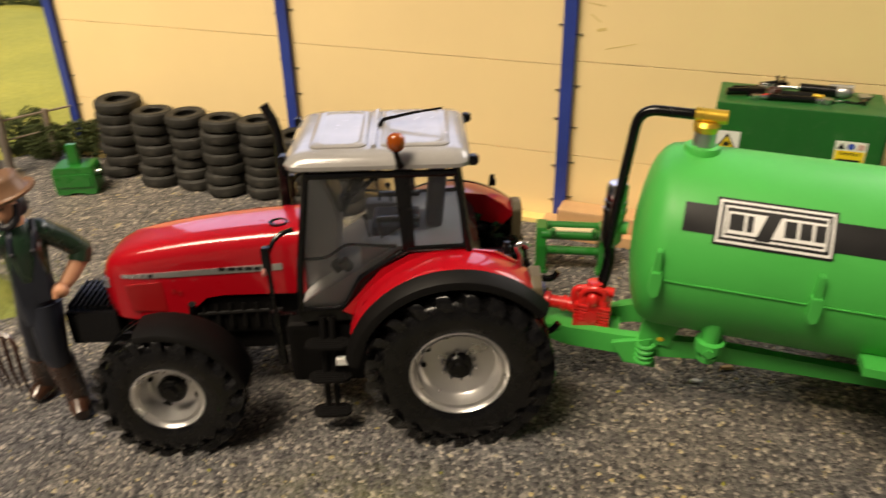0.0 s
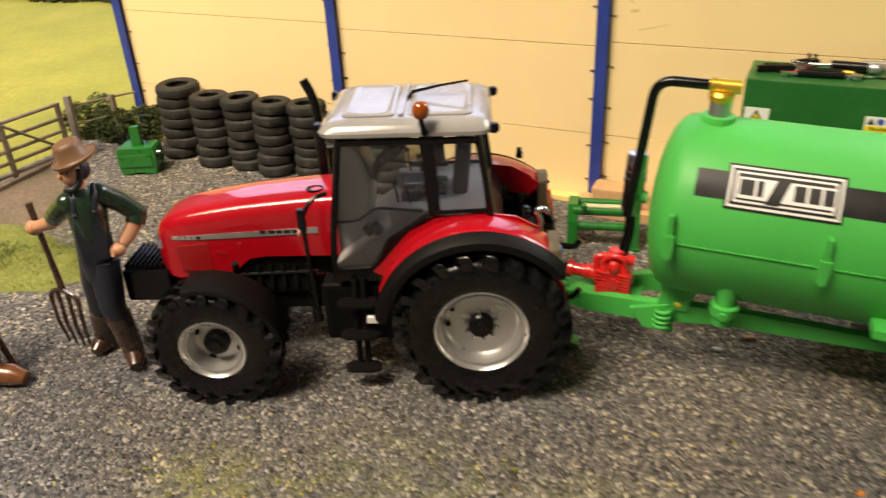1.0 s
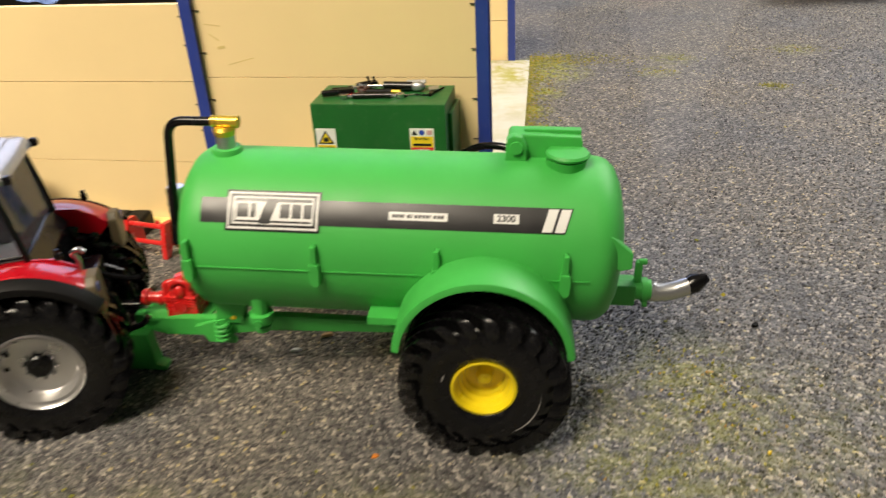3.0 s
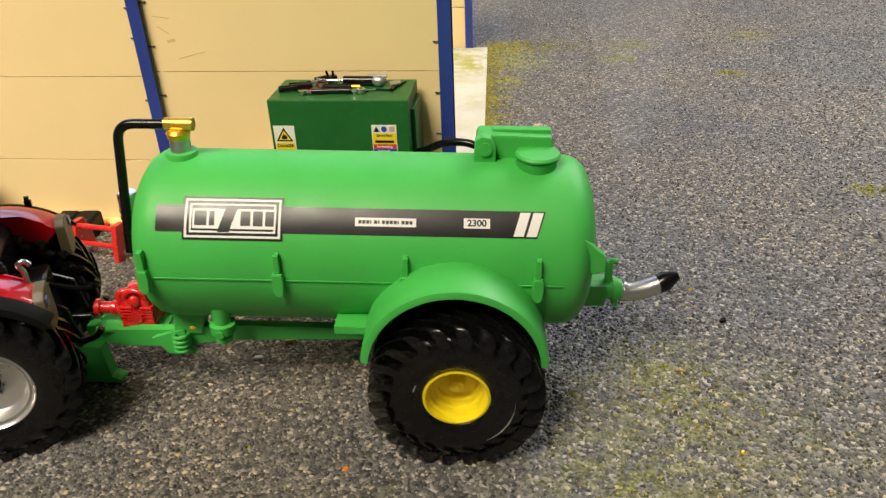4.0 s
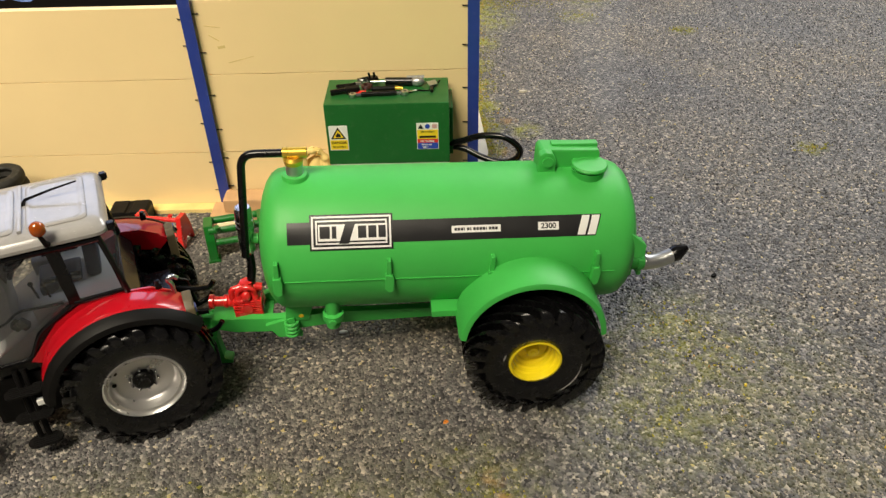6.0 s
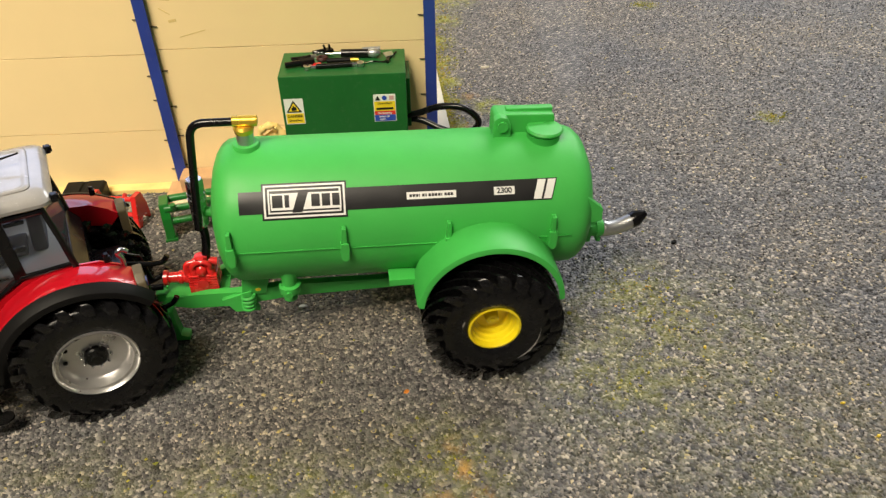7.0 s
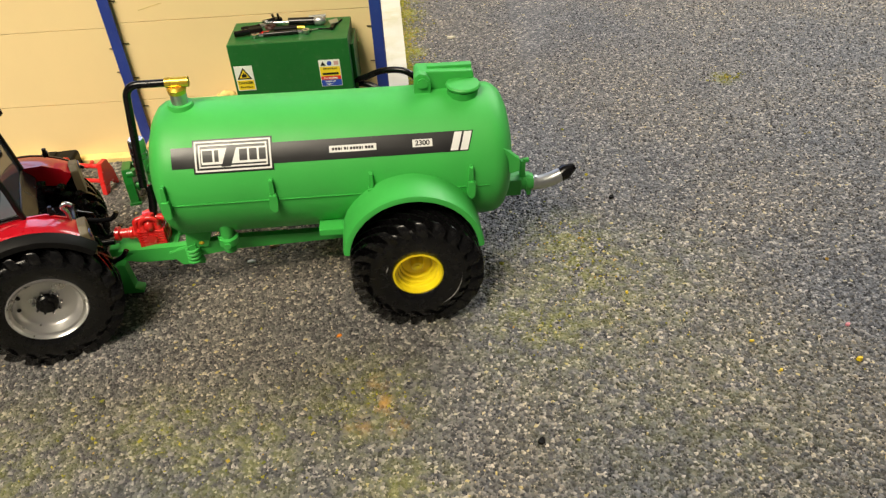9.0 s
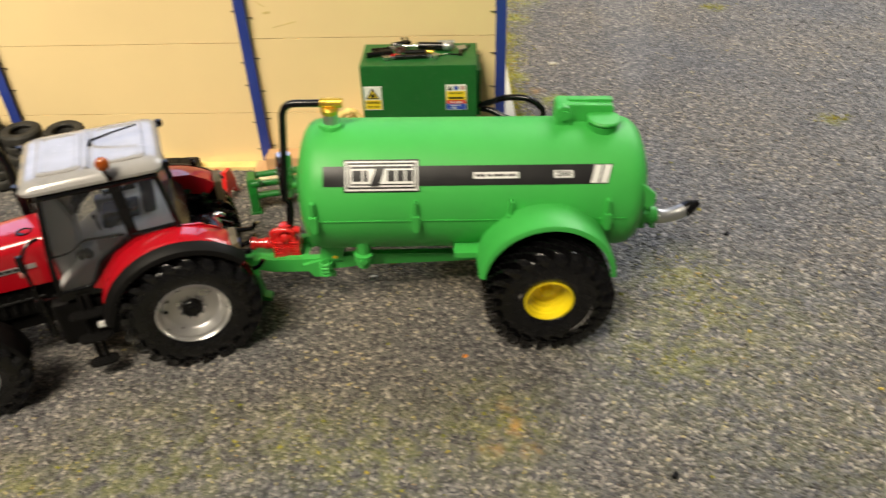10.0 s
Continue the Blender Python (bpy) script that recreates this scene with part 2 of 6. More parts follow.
def box(bm, x0, x1, y0, y1, z0, z1, bevel=0.0, mi=0, m=None):
    vs, fs = put(bm, [(x, y, z) for x in (x0, x1) for y in (y0, y1) for z in (z0, z1)],
                 [(0, 1, 3, 2), (4, 6, 7, 5), (0, 4, 5, 1), (2, 3, 7, 6), (0, 2, 6, 4), (1, 5, 7, 3)], mi)
    if m is not None:
        bmesh.ops.transform(bm, matrix=m, verts=vs)
    if bevel:
        edges = list({e for f in fs for e in f.edges})
        made = bmesh.ops.bevel(bm, geom=edges, offset=bevel, segments=2, profile=0.6, affect="EDGES")
        fs = broad(made, bevel)
    flat(fs)
    return vs


def frame_of(d):
    d = Vector(d).normalized()
    a = Vector((0, 0, 1)) if abs(d.z) < 0.9 else Vector((1, 0, 0))
    u = d.cross(a).normalized()
    return u, d.cross(u).normalized()


def tube(bm, pts, r, seg=12, caps=True, mi=0, squash=1.0):
    """A round bar along points; r is one radius or one for each point."""
    pts = [Vector(p) for p in pts]
    rs = r if isinstance(r, (list, tuple)) else [r] * len(pts)
    rings, u = [], None
    for i, p in enumerate(pts):
        d = (pts[min(i + 1, len(pts) - 1)] - pts[max(i - 1, 0)]).normalized()
        if u is None:
            u, v = frame_of(d)
        else:
            u = (u - d * u.dot(d)).normalized()
            v = d.cross(u).normalized()
        rings.append([bm.verts.new(p + (u * math.cos(a) + v * math.sin(a) * squash) * rs[i])
                      for a in (2 * math.pi * k / seg for k in range(seg))])
    for a, b in zip(rings, rings[1:]):
        for k in range(seg):
            bm.faces.new((a[k], a[(k + 1) % seg], b[(k + 1) % seg], b[k])).material_index = mi
    if caps:
        bm.faces.new(rings[0][::-1]).material_index = mi
        bm.faces.new(rings[-1]).material_index = mi


def bend(points, radius, n=6):
    """Rounds the corners of a polyline."""
    pts = [Vector(p) for p in points]
    out = [pts[0]]
    for a, b, c in zip(pts, pts[1:], pts[2:]):
        p, q = b + (a - b).normalized() * radius, b + (c - b).normalized() * radius
        out += [(1 - s) ** 2 * p + 2 * s * (1 - s) * b + s * s * q for s in (k / n for k in range(n + 1))]
    return out + [pts[-1]]


def lathe(bm, profile, axis="x", c=(0, 0, 0), seg=32, mi=0, closed=False):
    """Turns (radius, along) pairs about an axis through c."""
    def spot(r, s, a):
        p, q = r * math.cos(a), r * math.sin(a)
        v = {"x": (s, p, q), "y": (p, s, q), "z": (p, q, s)}[axis]
        return (c[0] + v[0], c[1] + v[1], c[2] + v[2])
    rings = []
    for r, s in profile:
        rings.append([bm.verts.new(spot(r, s, 0))] if r < 1e-6 else [bm.verts.new(spot(r, s, 2 * math.pi * k / seg)) for k in range(seg)])
    pairs = list(zip(rings, rings[1:])) + ([(rings[-1], rings[0])] if closed else [])
    for a, b in pairs:
        for k in range(seg):
            j = (k + 1) % seg
            f = [a[k % len(a)], a[j % len(a)], b[j % len(b)], b[k % len(b)]]
            f = list(dict.fromkeys(f))
            if len(f) > 2:
                bm.faces.new(f).material_index = mi


def prism(bm, pts, y0, y1, plane="xz", mi=0, bevel=0.0):
    """A polygon in a plane, given thickness along the third axis."""
    def spot(a, b, d):
        return {"xz": (a, d, b), "xy": (a, b, d), "yz": (d, a, b)}[plane]
    n = len(pts)
    vs, fs = put(bm, [spot(a, b, y0) for a, b in pts] + [spot(a, b, y1) for a, b in pts],
                 [tuple(range(n))[::-1], tuple(range(n, 2 * n))] + [(i, (i + 1) % n, n + (i + 1) % n, n + i) for i in range(n)], mi)
    if bevel:
        made = bmesh.ops.bevel(bm, geom=list({e for f in fs for e in f.edges}), offset=bevel, segments=2, profile=0.6, affect="EDGES")
        fs = broad(made, bevel)
    flat(fs)
    return vs


def ball(bm, c, r, seg=16, mi=0, squash=(1, 1, 1)):
    rings = 8
    prof = [(math.sin(math.pi * i / rings), -math.cos(math.pi * i / rings)) for i in range(rings + 1)]
    start = len(bm.verts)
    lathe(bm, [(r * a if 0 < i < rings else 0.0, r * b) for i, (a, b) in enumerate(prof)], "z", (0, 0, 0), seg, mi)
    bm.verts.ensure_lookup_table()
    for v in bm.verts[start:]:
        v.co = Vector((c[0] + v.co.x * squash[0], c[1] + v.co.y * squash[1], c[2] + v.co.z * squash[2]))


def loft(bm, sections, mi=0, closed=True, caps=True):
    rings = [[bm.verts.new(p) for p in s] for s in sections]
    n = len(rings[0])
    for a, b in zip(rings, rings[1:]):
        for k in range(n if closed else n - 1):
            bm.faces.new((a[k], a[(k + 1) % n], b[(k + 1) % n], b[k])).material_index = mi
    if caps:
        bm.faces.new(rings[0][::-1]).material_index = mi
        bm.faces.new(rings[-1]).material_index = mi


def arch(bm, cx, cz, rows, a0, a1, n=28, mi=0, thick=0.9):
    """A mudguard: rows of (y, radius) swept round (cx, cz) from a0 to a1 degrees, with thickness."""
    outer, inner = [], []
    for i in range(n + 1):
        a = radians(a0 + (a1 - a0) * i / n)
        ring = [(cx + r * math.cos(a), y, cz + r * math.sin(a)) for y, r in rows]
        ring += [(cx + (r - thick) * math.cos(a), y, cz + (r - thick) * math.sin(a)) for y, r in reversed(rows)]
        outer.append(ring)
    loft(bm, outer, mi)


def mesh_of(bm, name, mats, sharp=38):
    bmesh.ops.recalc_face_normals(bm, faces=bm.faces)
    bmesh.ops.scale(bm, vec=(K, K, K), verts=bm.verts)
    me = bpy.data.meshes.new(name)
    bm.to_mesh(me)
    bm.free()
    for m in mats if isinstance(mats, (list, tuple)) else [mats]:
        me.materials.append(m)
    smooth = [not p.use_smooth for p in me.polygons]
    me.set_sharp_from_angle(angle=radians(sharp))
    me.polygons.foreach_set("use_smooth", smooth)
    return me


def part(name, bm, material, parent=None, label="", m=None, sharp=38):
    ob = new(name, mesh_of(bm, name, material, sharp))
    if parent is not None:
        ob.parent = parent
    if m is not None:
        ob.matrix_basis = m
    if label:
        ob["label"] = label
    return ob


def again(name, ob, parent, m, label=""):
    """A further object on the same mesh."""
    o = new(name, ob.data)
    o.parent, o.matrix_basis = parent, m
    if label:
        o["label"] = label
    return o


def thing(name, m, label, category, group="", kind=""):
    ob = new(name)
    ob.empty_display_size = 0.01
    ob.matrix_basis = m
    return tagged(ob, label, category, group, kind)


def B():
    return bmesh.new()


def bm_tube(pts, r, seg=12):
    bm = B()
    tube(bm, pts, r, seg)
    return bm


# ---- the large structure ----
def setting(name, bm, material, label, category, kind="structure", m=None, parent=None):
    return tagged(part(name, bm, material, parent, m=m), label, category, kind=kind)


def yard():
    """The yard of bonded chippings: one gently uneven sheet."""
    bm = B()
    n = 90
    grid = [[bm.verts.new((-1500 + 3000 * i / n, -700 + 2600 * j / n, 0)) for j in range(n + 1)] for i in range(n + 1)]
    for i in range(n):
        for j in range(n):
            bm.faces.new((grid[i][j], grid[i + 1][j], grid[i + 1][j + 1], grid[i][j + 1]))
    setting("ground", bm, GRAVEL, "grey bonded gravel yard of a model farm, dusted yellow", "ground")


yard()


def room():
    """Plain room round the model table."""
    bm = B()
    box(bm, -3000, 3000, -2600, 2800, -910, -900)
    setting("floor", bm, PLASTER, "plain floor of the room", "floor")
    bm = B()
    box(bm, -3000, 3000, -2600, 2800, 2600, 2620)
    setting("ceiling", bm, PLASTER, "plain ceiling of the room", "ceiling")
    for name, (x0, x1, y0, y1) in {"wall_west": (-3020, -3000, -2600, 2800), "wall_east": (3000, 3020, -2600, 2800),
                                   "wall_south": (-3000, 3000, -2620, -2600), "wall_north": (-3000, 3000, 2800, 2820)}.items():
        bm = B()
        box(bm, x0, x1, y0, y1, -900, 2600)
        setting(name, bm, PLASTER, "plain plastered wall of the room", "wall")
    bm = B()
    box(bm, -1500, 1500, -700, 1900, -40, -1.0, 2)
    setting("table_top", bm, WOOD, "board that carries the model landscape", "table")


room()

POSTS = [-251.5, -91, 61, 206]
WALL_Y = 445
JOINTS = [-1.0, 36.3, 83.5, 123.5]


def clamp_wall():
    """Front wall of the silage clamp: cream boards between blue posts, pinned at their ends."""
    top = thing("clamp_wall", at(0, WALL_Y), "cream panelled silage clamp wall with horizontal board joints", "wall", kind="structure")
    for a, b in zip(POSTS, POSTS[1:]):
        low = {-91: 3.2, 61: 0.6}.get(a, 0)  # the boards of each bay sit at slightly different heights
        for k, (z0, z1) in enumerate(zip(JOINTS, JOINTS[1:])):
            z0, z1 = z0 - (low * 0.9 if k == 2 else 0), z1 - low * (0, 0.9, 1.3)[k]
            bm = B()
            box(bm, a + 2.0, b - 2.0, 0, 4.5, z0 + 0.14, z1 - 0.14, 0.12)
            part("panel", bm, CREAM, top)
    bm = B()
    box(bm, POSTS[0], POSTS[-1], 1.2, 3.6, -0.5, 118.5)
    part("backing", bm, BLACK_SOFT, top)
    pin_bm = B()
    tube(pin_bm, [(0, 0, 0), (2.6, 0, 0.1)], 0.28, 6)
    ball(pin_bm, (2.8, 0, 0.1), 0.36, 8)
    pin = mesh_of(pin_bm, "pin", paint("bronze_pin", (0.035, 0.022, 0.012), 0.45, 0.5))
    for i, x in enumerate(POSTS):
        bm = B()
        box(bm, x - 3, x + 3, -3.4, -2.2, -1, 190, 0.15)
        box(bm, x - 0.8, x + 0.8, -2.4, 4.4, -1, 190)
        box(bm, x - 3, x + 3, 4.2, 5.4, -1, 190, 0.15)
        post = part("post", bm, BLUE, top, "blue steel section post")
        for k, z in enumerate((14, 30, 52, 70, 98, 116)):
            for side in (-1, 1):
                if (i == 0 and side < 0) or (i == 3 and side > 0):
                    continue
                o = new("pin", pin)
                o.parent = post
                o.matrix_basis = at(x + side * 2.6, -0.5, z + ((k * 7 + i * 3 + side) % 5 - 2) * 1.3, 0, 0, 0 if side > 0 else 180)
    bm = B()
    box(bm, POSTS[0] + 3, POSTS[2] - 3, -7.5, -0.3, -0.5, 2.6, 0.4)
    part("plinth", bm, CREAM_EDGE, top, "yellowed cream plinth strip")
    part("rail", bm_tube([(POSTS[0] + 4, 6.8, 143), (POSTS[-1] - 4, 6.8, 143)], 1.4, 12), COPPER, top, "bright copper rail behind the posts")
    # faint scratched marks on the last bay
    bm = B()
    for (x, z, w, h, a) in ((72, 103, 6, 0.5, -35), (75, 98, 4, 1.4, 10), (84, 91, 14, 0.4, 14), (72, 109, 8, 0.4, -8)):
        box(bm, -w / 2, w / 2, -0.08, 0.1, -h / 2, h / 2, 0, 0, Matrix.Translation((x, 0, z)) @ Matrix.Rotation(radians(-a), 4, "Y"))
    part("stain", bm, paint("wall_stain", (0.66, 0.50, 0.20), 0.7, vary=0.3), top, "olive scuff mark")


clamp_wall()


def clamp_inside():
    bm = B()
    prism(bm, [(-262, 450.5), (213, 450.5), (219, 500), (206, 782), (-262, 782)], -0.5, 1.3, "xy", bevel=0.25)
    setting("slab", bm, SLAB_TOP, "pale concrete floor slab of the silage clamp", "floor slab")
    back = thing("back_wall", at(0, 784), "cream back wall of the silage clamp with a blue end post", "wall", kind="structure")
    for z0, z1 in zip(JOINTS, JOINTS[1:]):
        bm = B()
        box(bm, -254, 186, 0, 4.5, z0 + 0.25, z1 - 0.25, 0.2)
        part("panel", bm, CREAM, back)
    bm = B()
    box(bm, 186.5, 193, -3.4, -2, -1, 190, 0.15)
    box(bm, 189, 190.6, -2, 5, -1, 190)
    part("post", bm, BLUE, back, "blue steel section post")
    # cross wall beside the sheeted heap
    side = thing("cross_wall", at(69.6, 584), "cream cross wall beside the sheeted silage", "wall", kind="structure")
    for z0, z1 in zip(JOINTS, JOINTS[1:]):
        bm = B()
        box(bm, -3.2, 3.2, -117, 117, z0 + 2.4, z1 - 0.25 - (3.0 if z1 > 120 else 0), 0.4)
        part("panel", bm, CREAM, side)
    # sheeted silage heap: window's blue reflection painted on top, black where the sheet hangs down
    bm = B()
    n, mm = 64, 40
    rows = []
    for i in range(n + 1):
        row = []
        for j in range(mm + 1):
            u, v = i / n, j / mm
            x, y = -250 + 315.5 * u, 465 + 168 * v
            hem = 4.0 * noise.noise((x * 0.045, 0, 5)) + 1.6 * noise.noise((x * 0.19, 0, 2))
            edge = min(1, min(u * 30, (1 - u) * 60)) * min(1, min(v * 40, (1 - v) * 9))
            lift = 116.5 + 6.5 * max(0, (x + 20) / 85) ** 2 + 5 * v + hem * max(0, 1 - v * 6)
            z = 1.3 + (lift + 2.6 * noise.noise((x * 0.03, y * 0.05, 0)) + 1.4 * noise.noise((x * 0.12, y * 0.07, 3))) * max(0, edge) ** 0.35
            row.append(bm.verts.new((x, y + 2.0 * noise.noise((x * 0.05, 1, z * 0.02)), z)))
        rows.append(row)
    for i in range(n):
        for j in range(mm):
            f = bm.faces.new((rows[i][j], rows[i + 1][j], rows[i + 1][j + 1], rows[i][j + 1]))
            f.normal_update()
            f.material_index = 1 if abs(f.normal.z) < 0.7 else 0
    tagged(part("silage_sheet", bm, [SHEET, BLACK_SOFT]), "glossy plastic sheet over silage, window's blue painted on top, black edges", "plastic sheet")
    bm = B()
    n, mm = 30, 80
    rows = []
    for j in range(mm + 1):
        row = []
        y = 478 + 224 * j / mm
        reach = max(7.0, 50 - 0.21 * (y - 490)) + 2.5 * noise.noise((3, y * 0.06, 1))
        crest = 117 - 0.10 * (y - 478) + 2.5 * noise.noise((9, y * 0.05, 4))
        for i in range(n + 1):
            u = i / n
            x = 73.4 + reach * u
            fall = 1 - u ** 2.6
            z = 0.6 + crest * fall * min(1, j / 3) + 2.2 * noise.noise((x * 0.12, y * 0.12, 1)) + 1.6 * noise.noise((x * 0.4, y * 0.4, 2))
            row.append(bm.verts.new((x, y, max(0.5, z))))
        rows.append(row)
    for j in range(mm):
        for i in range(n):
            bm.faces.new((rows[j][i], rows[j + 1][i], rows[j + 1][i + 1], rows[j][i + 1]))
    tagged(part("silage_heap", bm, SILAGE), "heap of olive-green chopped grass silage", "silage", kind="stuff")


clamp_inside()


# ---- wheels ----
def tyre_mesh(bm, R, rim, w, lug_h, mi=0, bulge=0.47):
    """The carcass of a tractor tyre about y, centred at y = 0."""
    h = R - lug_h - rim
    base = R - lug_h
    half = [(rim, 0.36), (rim + 0.08 * h, 0.40), (rim + 0.3 * h, bulge - 0.02), (rim + 0.55 * h, bulge), (rim + 0.8 * h, bulge - 0.03), (base - 0.05 * h, 0.40), (base, 0.32), (base + 0.25, 0.12)]
    prof = [(r, -f * w) for r, f in half] + [(r, f * w) for r, f in reversed(half)]
    lathe(bm, prof, "y", (0, 0, 0), 56, mi, closed=True)


def tread_bar(R, rim, w, lug_h, lug_w, sweep, side):
    """One chevron bar of the tread: slim in the middle of the tyre, broad and blunt at its shoulder."""
    h, base = R - lug_h - rim, R - lug_h
    bm = B()
    secs = []
    for f, under, top, wide in ((-0.03, base - 0.3, R, 0.8), (0.10, base - 0.3, R, 0.72), (0.22, base - 0.4, R - 0.05, 0.78), (0.33, base - 0.6, R - 0.15, 0.9), (0.42, base - 0.08 * h - 0.4, R - 0.35, 1.0),
                                (0.46, rim + 0.88 * h, R - 0.8, 1.02), (0.50, rim + 0.84 * h, R - 0.8 - 0.32 * lug_h, 0.96), (0.515, rim + 0.83 * h, R - 0.8 - 0.7 * lug_h, 0.8)):
        a = sweep * (max(f, 0) / 0.48) ** 0.85
        half = lug_w / 2 * wide
        ring = []
        for rr, hw, signs in ((under, half * 1.15, (-1, 1)), (top, half * 0.88, (1, -1))):
            for sgn in signs:
                aa = a + sgn * hw / R
                ring.append((rr * math.cos(aa), side * f * w, rr * math.sin(aa)))
        secs.append(ring)
    loft(bm, secs)
    return mesh_of(bm, "tread_bar", RUBBER, 48)


def tread(wheel, R, rim, w, lugs, lug_h, lug_w, sweep):
    for side in (-1, 1):
        key = ("bar", R, side)
        if key not in MADE:
            MADE[key] = tread_bar(R, rim, w, lug_h, lug_w, sweep, side)
        for k in range(lugs):
            o = new("tread_bar", MADE[key])
            o.parent = wheel
            o.matrix_basis = at(0, 0, 0, 0, 360 * (k + (0.5 if side > 0 else 0)) / lugs, 0)


MADE = {}


def rim_mesh(bm, rim, w, dish, lip=1.0):
    """A pressed rim about y; the outside is towards +y."""
    lathe(bm, [(rim - 0.2, -0.36 * w), (rim + 0.5, -0.35 * w), (rim - 0.9, -0.2 * w), (rim - 0.9, 0.12 * w), (rim - 0.6, 0.3 * w), (rim + lip * 0.5, 0.36 * w),
               (rim + lip * 0.5, 0.40 * w), (rim + lip * 0.1, 0.41 * w), (rim - 0.35, 0.385 * w), (rim - 0.6, 0.33 * w), (rim - 1.35, 0.315 * w), (rim - 1.55, 0.335 * w), (rim - 1.9, 0.33 * w),
               (rim - 2.1, 0.24 * w), (rim - 2.7, dish + 0.9), (rim - 3.3, dish + 0.15), (rim - 3.9, dish), (rim * 0.5, dish + 0.5), (rim * 0.34, dish + 0.7), (0, dish + 0.7)], "y", (0, 0, 0), 72)


def tractor_wheel(parent, name, m, R, rim, w, lugs, lug_h, lug_w, sweep, dish, hub_r, hub_out, nuts, holes):
    bm = B()
    rim_mesh(bm, rim, w, dish)
    wheel = part(name, bm, SILVER, parent, "silver painted tractor wheel", m)
    bm = B()
    tyre_mesh(bm, R, rim, w, lug_h)
    part("tyre", bm, RUBBER, wheel, "black ribbed tractor tyre", sharp=50)
    tread(wheel, R, rim, w, lugs, lug_h, lug_w, sweep)
    bm = B()
    lathe(bm, [(hub_r, dish), (hub_r, dish + 0.55 * hub_out), (hub_r * 0.86, dish + 0.7 * hub_out), (hub_r * 0.55, dish + 0.75 * hub_out), (hub_r * 0.45, dish + hub_out), (0, dish + hub_out)], "y", (0, 0, 0), 20)
    for k in range(6):
        a = k * math.pi / 3
        ball(bm, (hub_r * 0.72 * math.cos(a), dish + 0.72 * hub_out, hub_r * 0.72 * math.sin(a)), 0.45, 6)
    part("hub", bm, BLACK, wheel, "black hub")
    if nuts:
        bm = B()
        tube(bm, [(0, 0, 0), (0, 1.6, 0), (0, 2.0, 0)], [0.62, 0.6, 0.3], 8)
        nut = None
        for k in range(nuts):
            a = 2 * math.pi * (k + 0.5) / nuts
            mm = at(hub_r * 1.2 * math.cos(a), dish + 0.4, hub_r * 1.2 * math.sin(a))
            if nut is None:
                nut = part("wheel_nut", bm, STEEL, wheel, m=mm)
            else:
                again("wheel_nut", nut, wheel, mm)
    hole = None
    for k in range(holes):
        a = (0.1 + 0.55 * k) if holes == 2 else 2 * math.pi * k / holes + 0.5
        rr = rim * 0.74
        mm = at(rr * math.cos(a), dish + 0.35, rr * math.sin(a))
        if hole is None:
            bm = B()
            hr = 0.9 if holes == 2 else 1.5
            lathe(bm, [(0, 0.0), (hr, 0.0), (hr, 0.3), (0, 0.3)], "y", (0, 0, 0), 12)
            hole = part("bolt_hole", bm, BLACK_SOFT, wheel, m=mm)
        else:
            again("bolt_hole", hole, wheel, mm)
    return wheel


# ---- the tractor ----
def rounded(w0, w1, d0, d1, r, z, n=5):
    """A rectangle x w0..w1, y d0..d1 with round corners, at height z."""
    out = []
    for cx, cy, a0 in ((w1 - r, d1 - r, 0), (w0 + r, d1 - r, 90), (w0 + r, d0 + r, 180), (w1 - r, d0 + r, 270)):
        for k in range(n + 1):
            a = radians(a0 + 90 * k / n)
            out.append((cx + r * math.cos(a), cy + r * math.sin(a), z))
    return out


